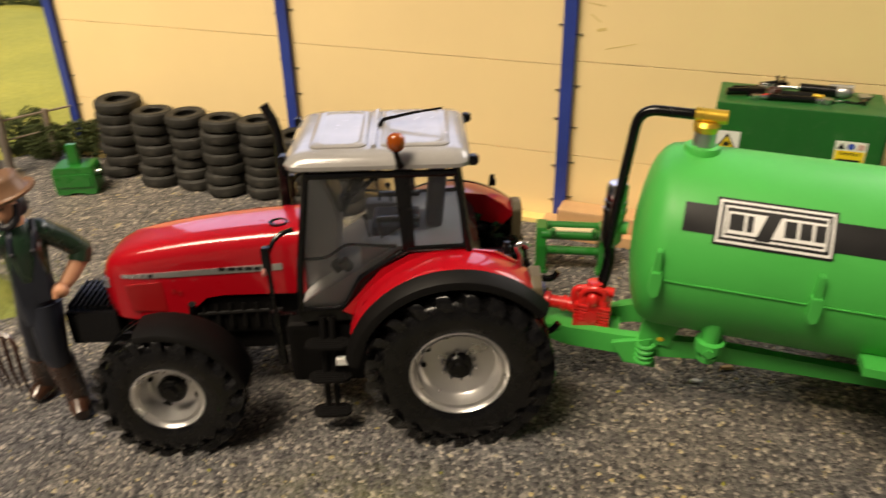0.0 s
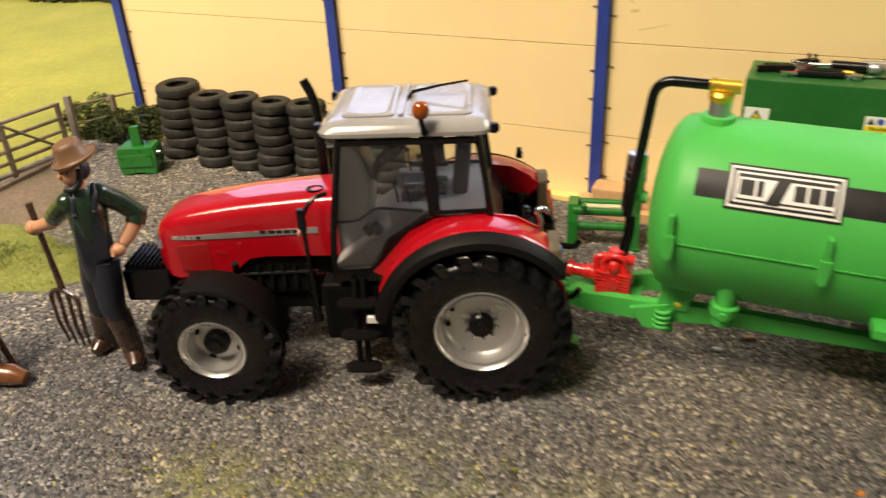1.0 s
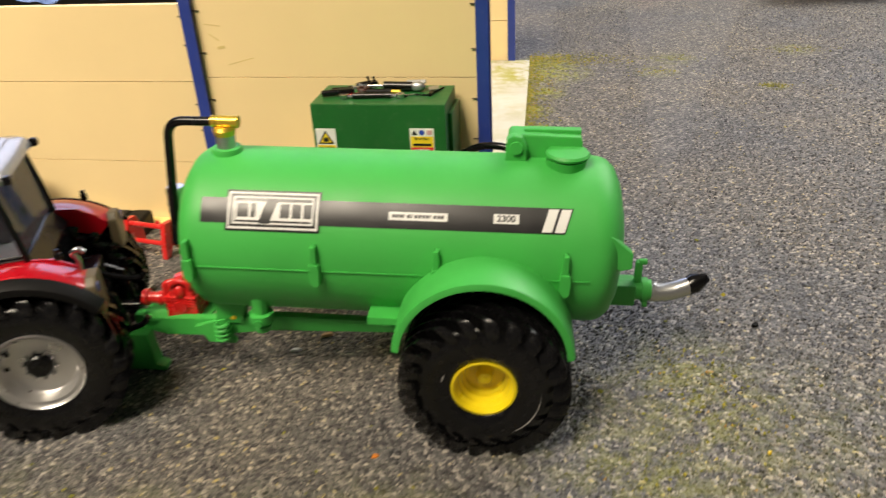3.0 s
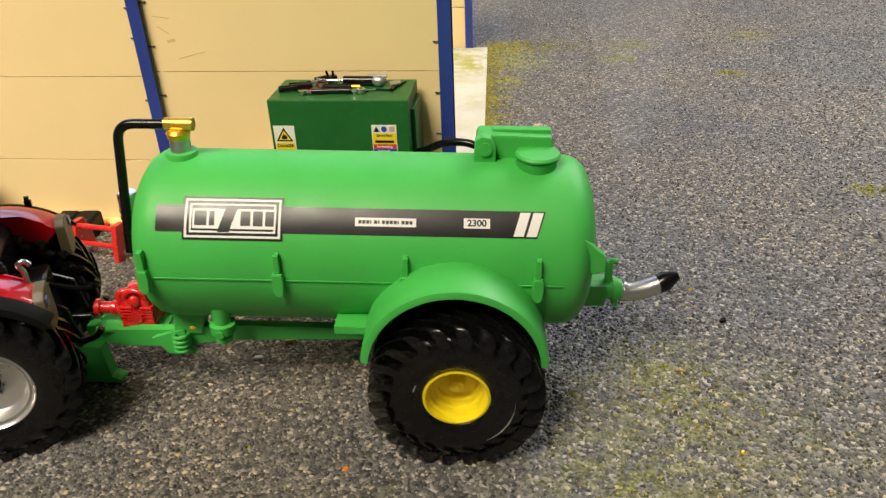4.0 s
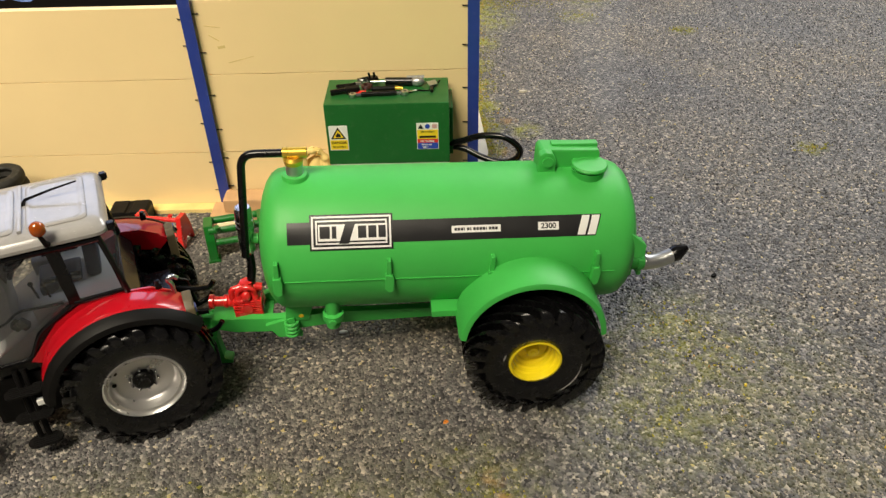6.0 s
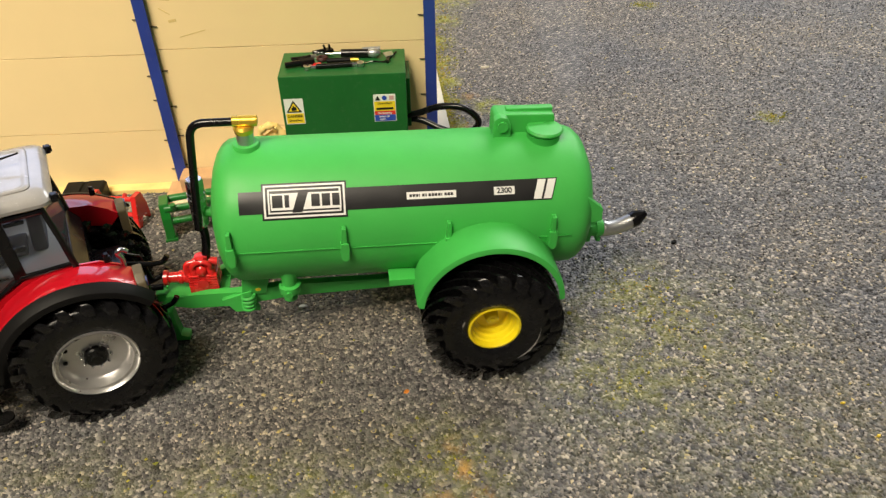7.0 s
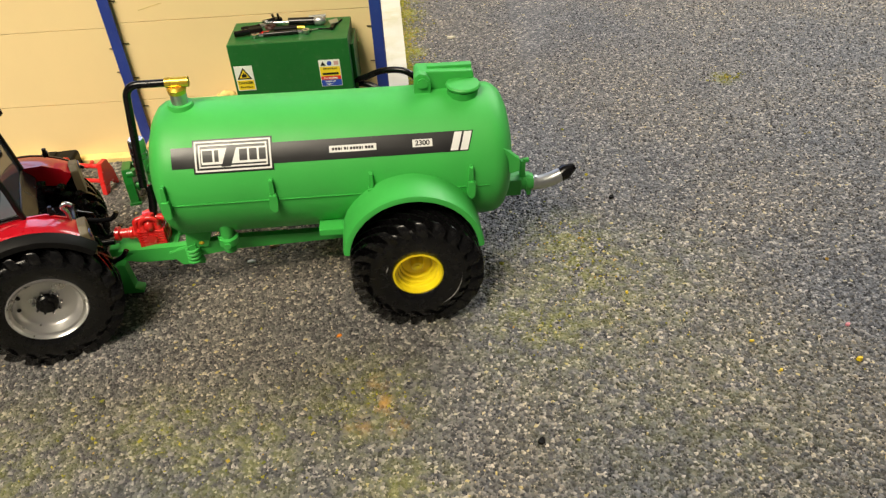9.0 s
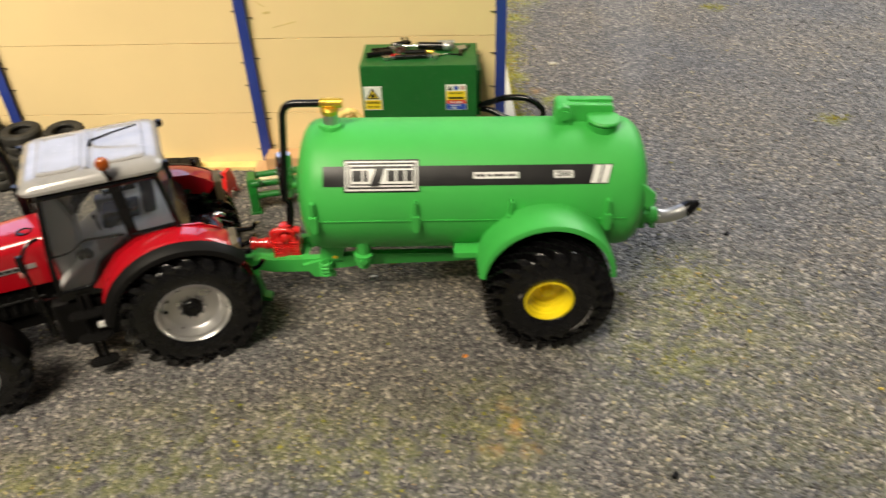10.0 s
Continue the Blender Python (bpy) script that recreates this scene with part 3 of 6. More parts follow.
def tractor():
    top = thing("tractor", at(55.1, 305.5, -0.7, 0, 0, 202.8), "glossy red model tractor with an off-white cab roof, on the gravel", "tractor")
    # wheels: the outside of the wheel mesh is +y
    for side in (1, -1):
        turn = 0 if side > 0 else 180
        tractor_wheel(top, "rear_wheel", at(0, side * 29.0, 29.2, 0, 7, turn), 30.2, 15.2, 19, 21, 3.4, 3.2, 0.50, 1.2, 4.5, 4.6, 10, 2)
        tractor_wheel(top, "front_wheel", at(92.0, side * 29.8, 22.9, 0, 4, turn), 23.9, 11.2, 17, 19, 2.7, 2.9, 0.52, -0.6, 4.6, 5.2, 0, 4)
    # bonnet
    bm = B()
    secs = []
    for X, w, zt, zb in ((49, 14.0, 69.0, 45.5), (62, 14.0, 68.2, 45.5), (76, 14.0, 66.9, 45.5), (82, 13.9, 66.2, 44.5), (86, 13.9, 65.7, 41.0), (89, 13.8, 65.2, 38.0), (93, 13.7, 64.6, 36.8),
                         (101, 13.4, 63.2, 36.6), (107, 12.9, 61.8, 36.6), (111, 12.0, 60.2, 36.8), (114, 10.6, 58.2, 37.6), (115.8, 8.6, 54.5, 39.4), (116.4, 7.2, 51.5, 42.0)):
        half = [(w, zb + 0.6), (w, zt - 8), (w - 0.15, zt - 4.6), (w - 0.9, zt - 2.4), (w - 2.6, zt - 0.9), (w - 5.0, zt - 0.35), (w * 0.3, zt - 0.08)]
        secs.append([(X, y, z) for y, z in half] + [(X, -y, z) for y, z in reversed(half)] + [(X, -w + 1, zb), (X, w - 1, zb)])
    loft(bm, secs)
    bonnet = part("bonnet", bm, RED, top, "glossy red bonnet", sharp=50)
    for side in (1, -1):
        bm = B()
        pts = [(X, side * (w + 0.28), z0, z1) for X, w, z0, z1 in ((56, 14.0, 55.2, 57.5), (76, 14.0, 54.2, 56.4), (93, 13.7, 53.3, 55.3), (101, 13.4, 53.0, 54.7), (107, 12.9, 52.9, 54.3), (108.8, 12.45, 52.95, 54.2))]
        loft(bm, [[(X, y, a), (X, y, b), (X, y - side * 0.3, b), (X, y - side * 0.3, a)] for X, y, a, b in pts])
        stripe = part("stripe", bm, SILVER, bonnet, "silver side stripe")
        bm = B()
        for x0, x1 in ((60, 62.5), (63, 65), (65.6, 68), (68.6, 70.5), (71, 73.5), (74.3, 76.5)):
            box(bm, x0, x1, side * 14.3 - 0.1, side * 14.3 + 0.1, 55.3, 56.5)
        part("lettering", bm, INK, bonnet, "dark unreadable lettering bars")
        bm = B()
        for x0, x1 in ((98, 99.6), (100, 101.6), (102, 103.6), (104, 105.4)):
            y = side * (13.72 - 0.085 * (x0 - 98))
            box(bm, x0, x1, y - 0.2, y + 0.12, 53.3, 54.4)
        part("lettering", bm, INK, bonnet, "dark unreadable lettering bars")
        bm = B()
        prism(bm, [(95.5, 40.2), (107.0, 40.6), (108.0, 50.5), (95.8, 51.5)], side * 13.1, side * 13.75, bevel=0.25)
        part("vent_panel", bm, RED_DARK, bonnet, "dark red vent panel")
        bm = B()
        box(bm, 91.6, 93.0, side * 13.7 - 0.15, side * 13.7 + 0.2, 47.0, 48.6)
        box(bm, 89.8, 91.0, side * 13.75 - 0.15, side * 13.75 + 0.2, 46.2, 48.0)
        part("badge_mark", bm, RED_DARK, bonnet)
    bm = B()
    lathe(bm, [(0, 0), (2.2, 0), (3.0, 0.2), (3.2, 0.8), (2.6, 0.9), (2.2, 0.4), (0, 0.35)], "z", (57, 5.5, 67.9), 20)
    part("air_intake", bm, BLACK, bonnet, "round black air intake")
    bm = B()
    box(bm, 115.6, 116.9, -6.5, 6.5, 43.5, 52, 0.4)
    for z in (45, 47, 49):
        box(bm, 116.6, 117.2, -6, 6, z, z + 0.8)
    part("grille", bm, BLACK_SOFT, bonnet, "black front grille")
    for side in (1, -1):
        bm = B()
        box(bm, 113.4, 115.4, side * 9.6 - 1.4, side * 9.6 + 1.4, 48.5, 52.5, 0.5)
        part("headlight", bm, STEEL, bonnet)
    # engine, gearbox and axles
    bm = B()
    box(bm, 46, 112, -9.5, 9.5, 22, 46.5, 1.2)
    box(bm, 60, 88, -12, 12, 30, 44, 1.0)
    for k in range(6):
        tube(bm, [(62 + k * 4.4, 12, 42), (62 + k * 4.4, 12.6, 33)], 0.9, 8)
    tube(bm, [(58, 12.4, 39), (88, 12.6, 38)], 0.8, 8)
    box(bm, -14, 50, -11, 11, 18, 44, 1.5)
    part("engine_block", bm, BLACK_SOFT, top)
    bm = B()
    tube(bm, [(91.5, -27, 23), (91.5, -12, 23), (91.5, 12, 23), (91.5, 27, 23)], [4, 3, 3, 4], 14)
    box(bm, 84, 99, -8, 8, 18, 32, 1.5)
    tube(bm, [(96, -22, 22), (96, 22, 22)], 1.0, 8)
    part("front_axle", bm, BLACK, top)
    bm = B()
    tube(bm, [(0, -28, 29.2), (0, -14, 29.2), (0, 14, 29.2), (0, 28, 29.2)], [4.5, 6.5, 6.5, 4.5], 16)
    part("rear_axle", bm, BLACK, top)
    # front weight carrier with ribs
    bm = B()
    box(bm, 113, 130.5, -12.5, 12.5, 27.5, 40, 1.0)
    box(bm, 106, 116, -7, 7, 24, 37, 0.8)
    carrier = part("front_weight_block", bm, BLACK, top, "black front weight block with ribbed top")
    bm = B()
    box(bm, 0, 0.9, -10.5, 10.5, 0, 2.0, 0.3)
    rib = None
    for k in range(9):
        mm = at(114.3 + k * 1.85, 0, 39.6)
        if rib is None:
            rib = part("rib", bm, BLACK, carrier, m=mm)
        else:
            again("rib", rib, carrier, mm)
    bm = B()
    tube(bm, [(131, -6, 31), (132.5, -6, 31)], 1.0, 8)
    tube(bm, [(131, 6, 31), (132.5, 6, 31)], 1.0, 8)
    part("bolt", bm, BLACK_SOFT, carrier)
    # mudguards
    for side in (1, -1):
        bm = B()
        arch(bm, 91.5, 23, [(side * y, r) for y, r in ((27.5, 24.8), (29.0, 25.4), (39.5, 25.4), (42.4, 24.8), (43.0, 23.9))], 74, 170, 22)
        tube(bm, [(88, side * 14, 24), (86, side * 20, 36), (84, side * 24, 48.5)], 1.2, 8)
        part("front_mudguard", bm, BLACK_SOFT, top, "matt black front mudguard")
        bm = B()
        rows = [(23.5, 36.0), (30, 36.4), (35.5, 36.2), (38.4, 35.5), (39.0, 34.6)]
        arch(bm, 0, 29.2, [(side * y, r) for y, r in rows], 22, 128, 34)
        prism(bm, [(31.5, 42), (36.5, 44.5), (32, 49.5), (23.5, 59.5), (14, 64.5), (0, 66.0), (-12, 64.5), (-19, 60.5), (-22.0, 56), (-18, 52), (0, 58), (18, 55)], side * 23.6, side * 24.6)
        guard = part("rear_mudguard", bm, RED, top, "glossy red rear mudguard", sharp=50)
        bm = B()
        arch(bm, 0, 29.2, [(side * y, r) for y, r in ((37.6, 36.0), (40.4, 35.3), (42.6, 34.0), (42.8, 32.9))], 8, 140, 36, thick=1.3)
        part("flare", bm, BLACK_SOFT, guard, "black rubber wheel arch flare")
        bm = B()
        prism(bm, [(side * y, z) for y, z in ((24.0, 46), (24.0, 57.5), (26.5, 60.2), (33.0, 59.6), (36.6, 57.2), (38.0, 52.5), (37.0, 47), (33.0, 44.2), (27.0, 44.2))], -25.6, -22.0, "yz", bevel=0.7)
        part("rear_panel", bm, paint("tan_rear_panel", (0.10, 0.078, 0.042), 0.5), guard, "tan rounded rear mudguard panel")
        bm = B()
        box(bm, -26.2, -24.8, side * 34 - 1.6, side * 34 + 1.6, 54.5, 57.6, 0.3)
        part("tail_light", bm, paint("lamp_lens", (0.10, 0.12, 0.30), 0.15, vary=0.2), guard)
        bm = B()
        tube(bm, [(-14.5, side * 29, 66.2), (-15.0, side * 29.2, 70.0)], 0.9, 8)
        box(bm, -16.2, -13.8, side * 29 - 1.0, side * 29 + 1.0, 66.0, 68.5, 0.3)
        part("indicator", bm, BLACK, guard)
    # cab
    bm = B()
    prism(bm, [(50.5, 40), (50.5, 45), (36, 45), (30, 56), (18, 65), (-3.5, 66), (-8, 60), (-8, 44), (0, 40)], -23.4, 23.4, bevel=0.5)
    cab = part("cab_base", bm, BLACK, top)
    bm = B()
    prism(bm, [(49.2, 45.2), (36.5, 45.2), (31, 56.2), (18, 65.2), (-2, 66.2), (-2, 66.6), (18, 66.4), (49.2, 46.6)], -22.4, 22.4)
    part("cab_floor", bm, GREY_IN, top)
    for side in (1, -1):
        y = side * 24.0
        bm = B()
        tube(bm, bend([(50.0, y, 44), (49.0, y, 58), (43.8, y - side * 0.8, 92.5)], 6), 1.15, 8)
        part("front_pillar", bm, BLACK, top)
        bm = B()
        prism(bm, [(16.6, 65), (12.6, 65), (13.6, 92.5), (18.4, 92.5)], y - side * 1.2, y + side * 0.5, bevel=0.2)
        part("middle_pillar", bm, BLACK, top)
        bm = B()
        tube(bm, [(-3.8, y, 65), (-2.2, y, 78), (0.2, y - side * 0.6, 92.5)], [1.3, 1.1, 1.1], 8)
        part("rear_pillar", bm, BLACK, top)
        bm = B()
        tube(bm, bend([(49.6, y, 45.3), (36, y, 45.3), (30.2, y, 56.3), (15.5, y, 65.6)], 3.5), 0.85, 8)
        tube(bm, [(15, y, 66), (-3.6, y, 66.6)], 1.0, 8)
        part("door_sill", bm, BLACK, top)
        bm = B()
        tube(bm, [(44, y, 91.0), (0, y, 91.0)], 1.2, 8)
        part("door_frame", bm, BLACK, top)
        bm = B()
        prism(bm, [(49.0, 46), (36.6, 46), (30.8, 57), (17.0, 65.5), (17.8, 91), (44.2, 91), (48.6, 59)], y - side * 0.35, y - side * 0.1)
        pane = part("door_glass", bm, GLASS, top, "tinted cab door glass")
        bm = B()
        prism(bm, [(13.4, 66.5), (-3.2, 67), (-0.2, 91), (13.6, 91)], y - side * 0.35, y - side * 0.1)
        part("side_glass", bm, GLASS, top, "tinted rear side glass")
        bm = B()
        tube(bm, bend([(47.5, y - side * 0.9, 63), (40, y - side * 0.9, 63.3), (34, y - side * 0.9, 68), (18.5, y - side * 0.9, 66.5)], 2.5), 0.5, 8)
        part("door_bar", bm, BLACK, top)
    bm = B()
    loft(bm, [[(49.4, -22.6, 58), (49.4, 22.6, 58), (49.1, 22.6, 58), (49.1, -22.6, 58)], [(44.4, -22, 91), (44.4, 22, 91), (44.1, 22, 91), (44.1, -22, 91)]])
    part("windscreen", bm, GLASS, top)
    bm = B()
    loft(bm, [[(-3.4, -22.4, 67), (-3.4, 22.4, 67), (-3.1, 22.4, 67), (-3.1, -22.4, 67)], [(-0.2, -22, 91), (-0.2, 22, 91), (0.1, 22, 91), (0.1, -22, 91)]])
    part("rear_window", bm, GLASS, top)
    # inside the cab
    navy = paint("seat_cloth", (0.020, 0.028, 0.060), 0.7)
    bm = B()
    box(bm, 11, 27, -9, 9, 62, 67.5, 1.8)
    box(bm, 4, 9.5, -8.5, 8.5, 66, 84.5, 1.8, m=Matrix.Translation((7, 0, 66)) @ Matrix.Rotation(radians(-6), 4, "Y") @ Matrix.Translation((-7, 0, -66)))
    seat = part("seat", bm, navy, top, "dark navy cab seat")
    for y in (-11, 11):
        bm = B()
        box(bm, 11, 25, y - 1.2, y + 1.2, 70, 71.8, 0.7)
        part("armrest", bm, BLACK, seat)
    bm = B()
    box(bm, 13, 30, -12, 12, 47, 61.5, 1.5)
    box(bm, 8, 30, 13.5, 20.5, 52, 66.5, 1.5)
    box(bm, 8, 30, -20.5, -13.5, 52, 66.5, 1.5)
    part("seat_base", bm, GREY_IN, top, "pale grey seat base and side consoles")
    bm = B()
    loft(bm, [[(48.8, w, 45.5), (39.0 + d, w, 45.5), (38.0 + d, w, 60), (36.6 + d, w, 72.0), (40.8 + d, w, 84.6), (43.6, w, 86.2), (46.2, w, 80), (48.6, w, 60)] for w, d in ((-11, 0.8), (-9.5, 0), (9.5, 0), (11, 0.8))])
    part("dashboard", bm, GREY_IN, top, "pale grey dashboard console")
    bm = B()
    prism(bm, [(36.2, 72.6), (37.0, 71.6), (40.6, 82.8), (39.9, 83.2)], -8.2, 8.2, bevel=0.2)
    part("instrument_panel", bm, paint("instrument_grey", (0.10, 0.095, 0.09), 0.5), top, "brown-grey instrument panel")
    hub = Vector((30.0, 0, 79.5))
    tip = Matrix.Rotation(radians(38), 3, "Y")
    bm = B()
    tube(bm, [hub + tip @ Vector((8.0 * math.cos(a), 8.0 * math.sin(a), 0)) for a in (2 * math.pi * k / 32 for k in range(33))], 0.75, 8, caps=False)
    for a in (0, 2.1, 4.2):
        tube(bm, [hub, hub + tip @ Vector((7.4 * math.cos(a), 7.4 * math.sin(a), 0))], 0.6, 6)
    tube(bm, [hub, hub + Vector((4.0, 0, -4.6)), (37.2, 0, 70.5)], [1.5, 1.3, 2.2], 10)
    part("steering_wheel", bm, BLACK, top)
    for x, y, z in ((41.5, 8, 52.5), (37.6, 13, 54.5), (34.4, 17, 57.0)):
        bm = B()
        box(bm, -1.4, 1.4, -2.0, 2.0, -3.0, 3.0, 0.5, m=Matrix.Translation((x, y, z)) @ Matrix.Rotation(radians(35), 4, "Y"))
        tube(bm, [(x, y, z - 1), (x + 2.6, y, z - 7.5)], 0.7, 8)
        part("pedal", bm, BLACK, top)
    for x, y, h in ((27, 15, 7), (23, 16, 6), (25, -16, 8), (21, -15, 6)):
        bm = B()
        tube(bm, [(x, y, 66), (x + 1, y, 66 + h)], 0.45, 6)
        ball(bm, (x + 1, y, 66.5 + h), 1.0, 8)
        part("control_lever", bm, BLACK, top)
    # roof
    bm = B()
    secs = [rounded(-4.6 + a, 50.4 - b, -25.4 + c, 25.4 - c, r, z) for a, b, c, r, z in
            ((0.8, 1.5, 0.8, 5, 92.6), (0, 0.4, 0, 5, 93.0), (0, 0, 0, 5, 94.2), (0.3, 0.5, 0.4, 5, 94.8), (1.0, 2.0, 1.4, 5, 96.2), (2.4, 4.4, 3.4, 5, 97.2), (5, 8, 7, 5, 97.5))]
    loft(bm, secs)
    roof = part("roof", bm, ROOF, top, "off-white moulded cab roof", sharp=30)
    for x0, x1 in ((1.5, 22), (26, 43)):
        bm = B()
        loft(bm, [rounded(x0 + i, x1 - i, -18.5 + i, 18.5 - i, 3, z) for i, z in ((0, 96.8), (0, 97.9), (0.7, 98.4), (1.6, 98.4), (2.2, 98.0), (3, 98.0))])
        part("roof_panel", bm, ROOF, roof)
    bm = B()
    box(bm, 23.2, 24.8, -19, 19, 97.0, 98.6, 0.4)
    part("roof_rib", bm, ROOF, roof)
    bm = B()
    tube(bm, [(16.2, 25.2, 94.2), (16.4, 26.6, 95.5), (17.4, 26.9, 100.2)], [1.3, 0.9, 0.8], 10)
    beacon = part("beacon", bm, BLACK_SOFT, top, "amber beacon on a bent stem")
    bm = B()
    lathe(bm, [(0, 99.2), (1.8, 99.4), (2.5, 100.2), (2.7, 101.6), (2.4, 103.2), (1.3, 104.3), (0, 104.6)], "z", (17.0, 26.6, 0), 24)
    part("lens", bm, AMBER, beacon, "glossy amber lens")
    bm = B()
    tube(bm, [(23.0, -3, 97.4), (21.6, -3, 99.6), (12, -3, 101.6), (3.0, -3, 102.9)], [0.8, 0.6, 0.45, 0.35], 8)
    part("antenna", bm, BLACK, top)
    for side in (1, -1):
        bm = B()
        box(bm, -6.4, -3.8, side * 21.5 - 1.7, side * 21.5 + 1.7, 92.6, 95.6, 0.7)
        tube(bm, [(-6.2, side * 21.5, 94.1), (-6.8, side * 21.5, 94.1)], 1.2, 12)
        part("work_lamp", bm, BLACK, roof)
        bm = B()
        box(bm, 49.6, 51.6, side * 19 - 2.2, side * 19 + 2.2, 93.4, 96.2, 0.6)
        part("front_work_lamp", bm, BLACK, roof)
    # exhaust
    bm = B()
    tube(bm, bend([(58.3, -22, 44), (58.3, -22, 88.5), (59.2, -22, 94.0), (62.0, -22, 100.0)], 4), [2.0] * 2 + [1.7] * 14, 14)
    part("exhaust", bm, BLACK, top, "black upright exhaust stack")
    # grab rail, mirror and steps by the door
    for side in (1, -1):
        bm = B()
        tube(bm, bend([(52, side * 24.5, 44), (57, side * 29.5, 47), (57.2, side * 30, 68), (54, side * 27, 73.5), (49.5, side * 24.3, 74)], 3), 0.75, 8)
        tube(bm, [(57, side * 29.5, 48), (56.5, side * 29.5, 28)], 1.7, 8)
        rail = part("grab_rail", bm, BLACK, top)
        bm = B()
        box(bm, 55.8, 58.4, side * 31.3 - 1.7, side * 31.3 + 1.7, 63.0, 71.5, 0.8)
        part("mirror", bm, BLACK, rail)
        bm = B()
        ball(bm, (58.0, side * 32.6, 63.6), 1.5, 10, squash=(0.5, 1, 1))
        part("marker_lamp", bm, paint("pink_lens", (0.55, 0.25, 0.22), 0.2), rail)
        for z, y, w in ((33.5, 27.5, 8.5), (22.0, 30.0, 8.0), (9.0, 31.5, 7.5)):
            bm = B()
            loft(bm, [rounded(43 - w, 43 + w - 2, min(side * (y - 3), side * (y + 4)), max(side * (y - 3), side * (y + 4)), 3.4, zz) for zz in (z, z + 1.0)])
            for k in range(5):
                tube(bm, [(43 - w + 2, side * (y - 2 + k * 1.3), z + 1.1), (43 + w - 4, side * (y - 2 + k * 1.3), z + 1.1)], 0.35, 6)
            part("step", bm, BLACK_SOFT, top, "ribbed black cab step")
        bm = B()
        for x in (40.5, 43.5):
            tube(bm, [(x, side * 24, 42), (x, side * 26, 32.5), (x, side * 28.5, 21), (x, side * 30, 8.5)], 1.1, 8)
        part("step_frame", bm, BLACK_SOFT, top)
        bm = B()
        box(bm, 35.5, 39.5, side * 30.0 - 1.2, side * 30.0 + 1.2, 27.2, 29.8, 0.3)
        part("plate", bm, WHITE, top)
        bm = B()
        box(bm, 22, 56, min(side * 10, side * 22), max(side * 10, side * 22), 15, 38, 2.0)
        part("fuel_tank", bm, BLACK_SOFT, top, "black fuel tank")
    # rear linkage
    bm = B()
    box(bm, -20, -8, -10, 10, 24, 50, 1.2)
    box(bm, -25, -14, -4, 4, 18, 26, 0.8)
    for side in (1, -1):
        tube(bm, bend([(-12, side * 9, 26), (-26, side * 12, 25), (-33, side * 12.5, 27), (-35, side * 12.5, 30)], 2), 1.2, 8)
        tube(bm, [(-14, side * 9, 48), (-25, side * 12, 40), (-27, side * 12, 27)], 1.0, 8)
    tube(bm, bend([(-18, 0, 46), (-28, 0, 42), (-34, 0, 41), (-36, 0, 44)], 2), 1.2, 8)
    part("rear_linkage", bm, BLACK, top, "black three-point linkage with hooks")
    bm = B()
    tube(bm, bend([(-19.6, 24.5, 56), (-19.8, 24.5, 63.4), (-18.2, 24.5, 66.2), (-20.6, 24.5, 67.4), (-22.2, 24.5, 65.6)], 1.2), 0.95, 10)
    part("hook_pin", bm, STEEL, top, "bright steel pin")
    bm = B()
    tube(bm, [(-20, 0, 31), (-31, 2, 30)], 1.6, 10)
    part("drive_shaft", bm, BLACK, top)
    for ob in top.children:
        if "wheel" not in ob.name or "steering" in ob.name:
            ob.scale.y = 0.88  # the bodywork is a little narrower than drawn
    return top


tractor()


# ---- the slurry tanker ----
TANK_R, TANK_Z = 29.7, 59.7


def wrap(s, v, lift, side=-1):
    """A point on the tank's skin: s along it, v mm up the skin from the level seam."""
    a = v / TANK_R
    r = TANK_R + lift
    return (s, side * r * math.cos(a), TANK_Z + r * math.sin(a))


def decal(bm, outline, lift, mi=0, step=1.2):
    """A convex quad (s, v) x 4, laid on the tank's skin as a thin curved sheet."""
    (a, b, c, d) = [Vector((p[0], p[1], 0)) for p in outline]
    n = max(1, int(max((a - b).length, (d - c).length) / 8))
    m = max(1, int(max((a - d).length, (b - c).length) / step))
    rows = []
    for j in range(m + 1):
        t = j / m
        l, r = a.lerp(d, t), b.lerp(c, t)
        rows.append([bm.verts.new(wrap(p.x, p.y, lift)) for p in (l.lerp(r, i / n) for i in range(n + 1))])
    for j in range(m):
        for i in range(n):
            bm.faces.new((rows[j][i], rows[j][i + 1], rows[j + 1][i + 1], rows[j + 1][i])).material_index = mi


def rect(s0, s1, v0, v1):
    return [(s0, v0), (s1, v0), (s1, v1), (s0, v1)]


def letters(text, size, bold=0.0):
    """Filled letter shapes of the built-in font, centred, as (points, faces) in millimetres."""
    cu = bpy.data.curves.new("letters", "FONT")
    cu.body, cu.size, cu.align_x, cu.align_y = text, size, "CENTER", "CENTER"
    cu.offset = bold
    ob = bpy.data.objects.new("letters", cu)
    scene.collection.objects.link(ob)
    deps = bpy.context.evaluated_depsgraph_get()
    me = bpy.data.meshes.new_from_object(ob.evaluated_get(deps))
    pts, faces = [tuple(v.co) for v in me.vertices], [tuple(p.vertices) for p in me.polygons]
    bpy.data.objects.remove(ob)
    bpy.data.curves.remove(cu)
    bpy.data.meshes.remove(me)
    return pts, faces


